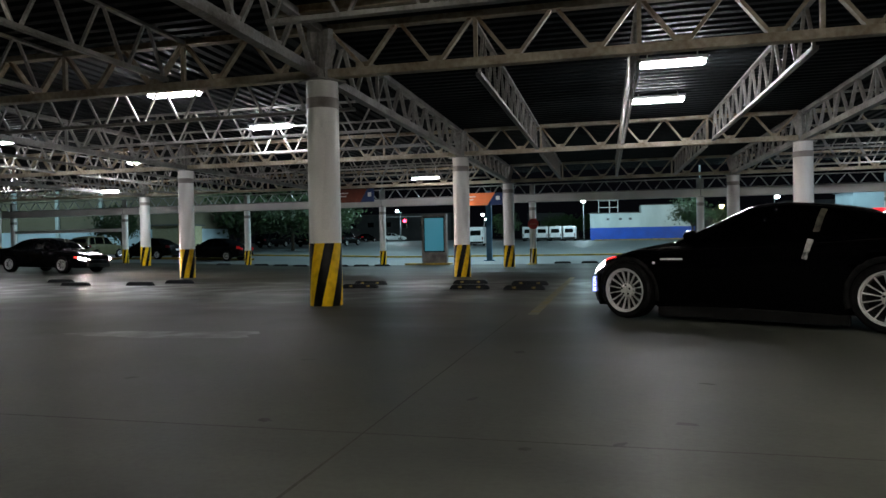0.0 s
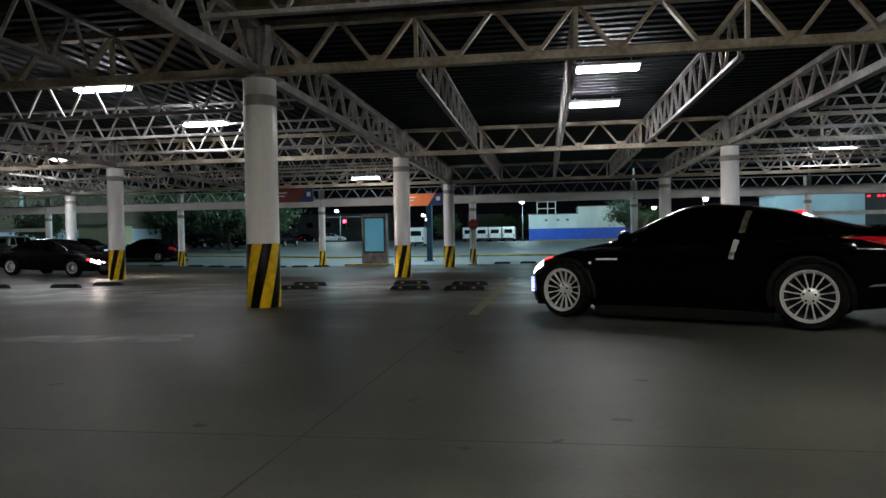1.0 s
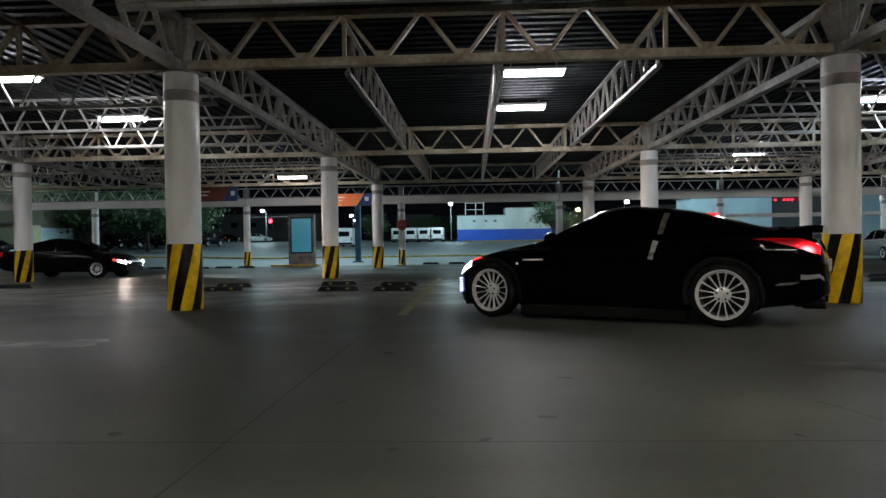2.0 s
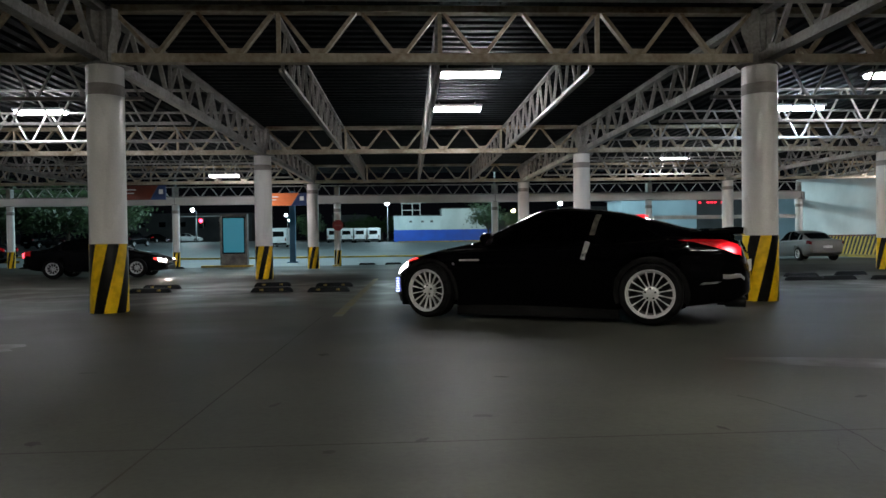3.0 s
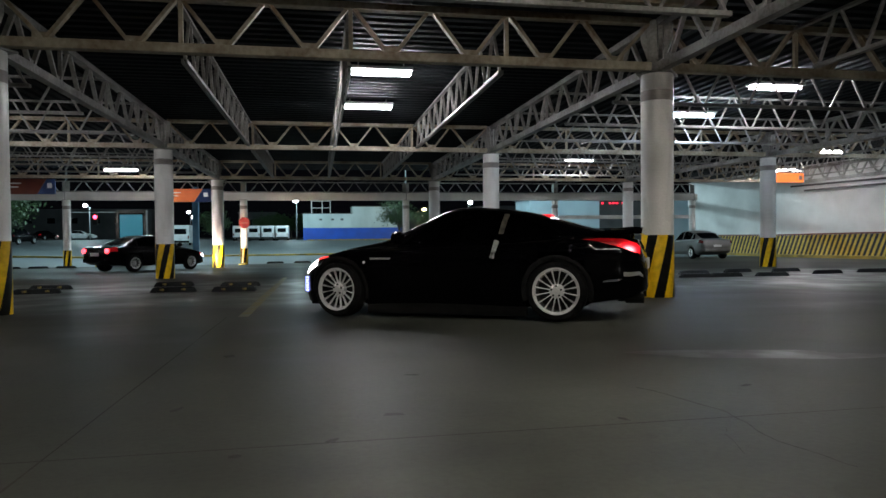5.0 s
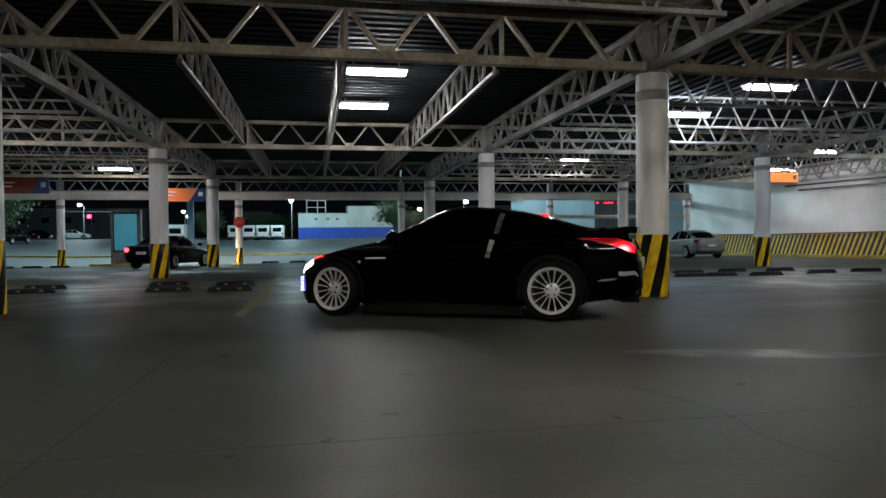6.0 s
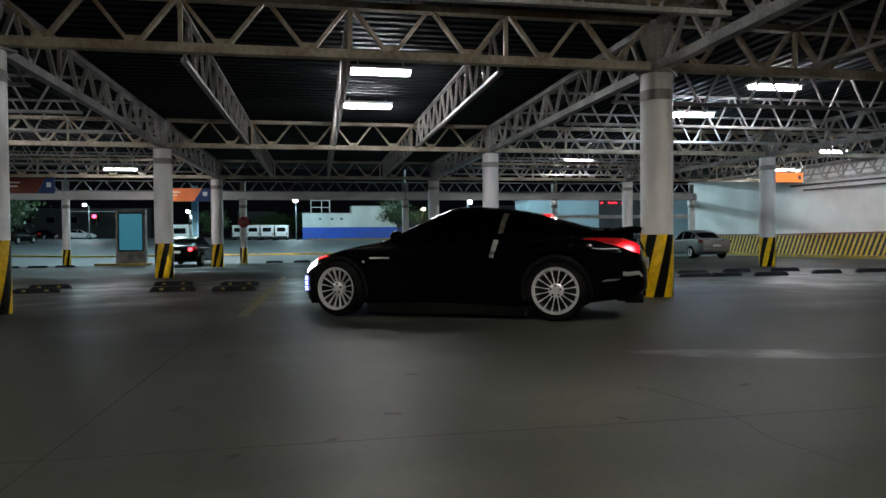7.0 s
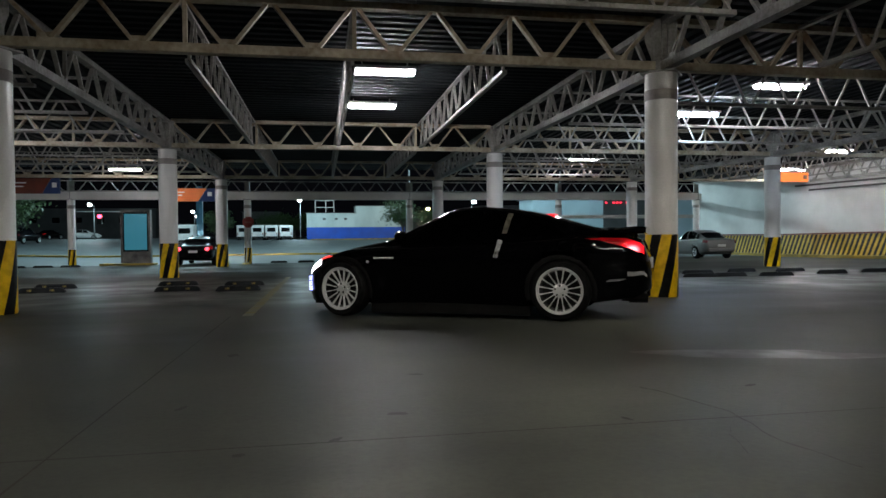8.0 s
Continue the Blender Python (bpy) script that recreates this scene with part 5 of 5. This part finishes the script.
# ---------------------------------------------------------------- trees
def make_tree(x, y, height, spread, seed, leaves=2600, lean=0.0):
    rnd = random.Random(seed)
    z = ground_z(x, y)
    t = thing("tree", "leafy green tree half lit by street lamps", "tree", pose(x, y, z), "yard trees")
    bm = bmesh.new()
    tips = []

    def limb(a, b, ra, rb, segs=7):
        d = (b - a).normalized()
        q = d.to_track_quat("Z", "Y").to_matrix()
        rings = [[bm.verts.new(p + q @ Vector((r * math.cos(2 * math.pi * k / segs), r * math.sin(2 * math.pi * k / segs), 0))) for k in range(segs)] for p, r in ((a, ra), (b, rb))]
        for k in range(segs):
            bm.faces.new((rings[0][k], rings[0][(k + 1) % segs], rings[1][(k + 1) % segs], rings[1][k]))

    trunk_h = height * 0.32
    fork = Vector((lean * 0.3, 0, trunk_h))
    limb(Vector((0, 0, -0.2)), fork, height * 0.035, height * 0.024)
    for k in range(7):
        a = 2 * math.pi * k / 7 + rnd.uniform(-0.4, 0.4)
        r = spread * rnd.uniform(0.45, 0.8)
        mid = fork + Vector((r * 0.5 * math.cos(a), r * 0.5 * math.sin(a), height * rnd.uniform(0.15, 0.25)))
        end = fork + Vector((r * math.cos(a), r * math.sin(a), height * rnd.uniform(0.25, 0.6)))
        limb(fork, mid, height * 0.016, height * 0.010)
        limb(mid, end, height * 0.010, height * 0.004)
        tips += [mid, end, (mid + end) / 2]
    for k in range(6):
        tips.append(fork + Vector((rnd.gauss(0, spread * 0.35), rnd.gauss(0, spread * 0.35), height * rnd.uniform(0.2, 0.62))))
    part("trunk", bm, M["bark"], t, "", 60)
    vs, fs = [], []
    size = spread * 0.055
    for k in range(leaves):
        c = rnd.choice(tips)
        p = c + Vector((rnd.gauss(0, 1), rnd.gauss(0, 1), rnd.gauss(0, 0.75))) * spread * 0.20
        if p.z < trunk_h * 0.55:
            p.z = trunk_h * 0.55 + rnd.random() * 0.4
        u = Vector((rnd.gauss(0, 1), rnd.gauss(0, 1), rnd.gauss(0, 1))).normalized()
        w = u.orthogonal().normalized()
        s_ = size * rnd.uniform(0.6, 1.5)
        n = len(vs)
        vs += [p - u * s_, p - w * s_ * 0.5, p + u * s_, p + w * s_ * 0.5]
        fs.append((n, n + 1, n + 2, n + 3))
    me = bpy.data.meshes.new("crown")
    me.from_pydata([tuple(v) for v in vs], [], fs)
    me.materials.append(M["leaf"])
    ob = new("crown", me)
    ob.parent = t
    return t


for k, (x, y, h, sp_) in enumerate(((-25.0, 58, 4.8, 3.0), (-29.5, 60, 5.6, 3.8), (-35.0, 60, 5.6, 3.8), (-30.0, 68, 5.6, 3.6), (-37.0, 45.5, 3.9, 2.0),
                                    (-40.5, 63, 5.4, 3.4), (-11.6, 80, 3.7, 1.7), (11.0, 92, 5.4, 2.6), (15.5, 97, 4.6, 2.2), (-9.0, 125, 4.4, 3.0),
                                    (-1.5, 128, 4.6, 2.6), (-5.0, 130, 4.6, 2.6), (-50.0, 84, 6.5, 5.0), (-43.0, 84, 6.0, 5.0))):
    make_tree(x, y, h, sp_, 11 + k)

# far dark skyline
for x, w, h in ((-60, 40, 7), (-15, 9, 6.5), (20, 40, 6.0), (62, 40, 8)):
    y = 175
    b = thing("far_block", "dark far building against the night sky", "building", pose(x, y, ground_z(x, y)))
    part("wall", boxed(-w / 2, w / 2, 0, 8, -0.5, h), M["dark_wall"], b)
    part("parapet", boxed(-w / 2 - 0.2, w / 2 + 0.2, -0.2, 8.2, h, h + 0.3), M["dark_wall"], b)
    for k in range(int(w / 5)):
        part("window", boxed(-w / 2 + 1.5 + 5 * k, -w / 2 + 3.2 + 5 * k, -0.03, 0.05, h * 0.55, h * 0.55 + 1.3), M["dark_glass"], b)

# ---------------------------------------------------------------- parked cars
for spec, paint, label, x, y, h, lit in (
    (SEDAN, "white_paint", "white sedan parked far across the yard", -36, 112, 8, False), (SEDAN, "grey_paint", "dark sedan far off with red tail lights on", -41, 112, 75, True),
    (SUV, "silver_paint", "silver SUV parked far across the yard", -20.5, 110, 80, False), (SUV, "grey_paint", "dark SUV parked by the striped wall", 16.9, 39.6, 118, False),
    (SEDAN, "grey_paint", "dark sedan with tail lights on beyond the edge posts", -24.7, 39.2, 178, True), (SEDAN, "grey_paint", "dark sedan parked beyond the edge posts", -30.5, 40.5, 172, False),
    (SUV, "olive_paint", "olive utility vehicle parked by the far building", -37.5, 43.5, 95, False), (SUV, "grey_paint", "dark SUV parked under the trees", -39.5, 75, 70, False),
    (SEDAN, "grey_paint", "dark sedan parked under the trees", -34.6, 75.7, 75, False), (SUV, "grey_paint", "dark SUV parked under the trees", -30.5, 76.4, 80, False)):
    c = make_car("suv" if spec is SUV else "sedan", spec, paint, label, lit, 8, lit, 0.10, "tail_glass")
    c.matrix_basis = tilt_pose(x, y, h)


# seconds, x, y, heading of the black sedan that drives out to the yard
DRIVE = [(0.0, -21.5, 22.5, -4), (0.5, -19.75, 22.6, -4), (1.0, -18.0, 22.8, -4), (1.5, -16.1, 23.0, -2), (2.2, -13.4, 23.4, 1), (2.8, -11.26, 23.8, 4),
         (3.2, -10.0, 24.1, 8), (3.6, -8.85, 24.55, 15), (4.0, -7.85, 25.2, 24), (4.4, -7.1, 26.2, 36), (4.7, -6.8, 27.1, 45), (5.3, -6.35, 28.7, 60),
         (5.8, -6.11, 29.9, 70), (6.0, -6.02, 30.5, 73), (6.5, -5.97, 32.0, 81), (7.0, -5.9, 33.2, 85), (7.5, -5.85, 34.2, 87), (8.0, -5.85, 35.0, 89)]


def motions():
    walk(sedan, [(t, tilt_pose(x, y, h)) for t, x, y, h in DRIVE])
    # wheels roll by the way driven
    way, rows = 0.0, []
    for k, (t, x, y, h) in enumerate(DRIVE):
        if k:
            way += math.hypot(x - DRIVE[k - 1][1], y - DRIVE[k - 1][2])
        rows.append((t, way))
    for w in [c for c in sedan.children if c.name.startswith("wheel")]:
        base = w.matrix_basis.copy()
        steps = []
        for t, s in [(0.1 * n, float(np.interp(0.1 * n, [r[0] for r in rows], [r[1] for r in rows]))) for n in range(81)]:
            steps.append((round(t, 1), base @ Matrix.Rotation(s / 0.325, 4, "Y")))
        walk(w, steps)


motions()
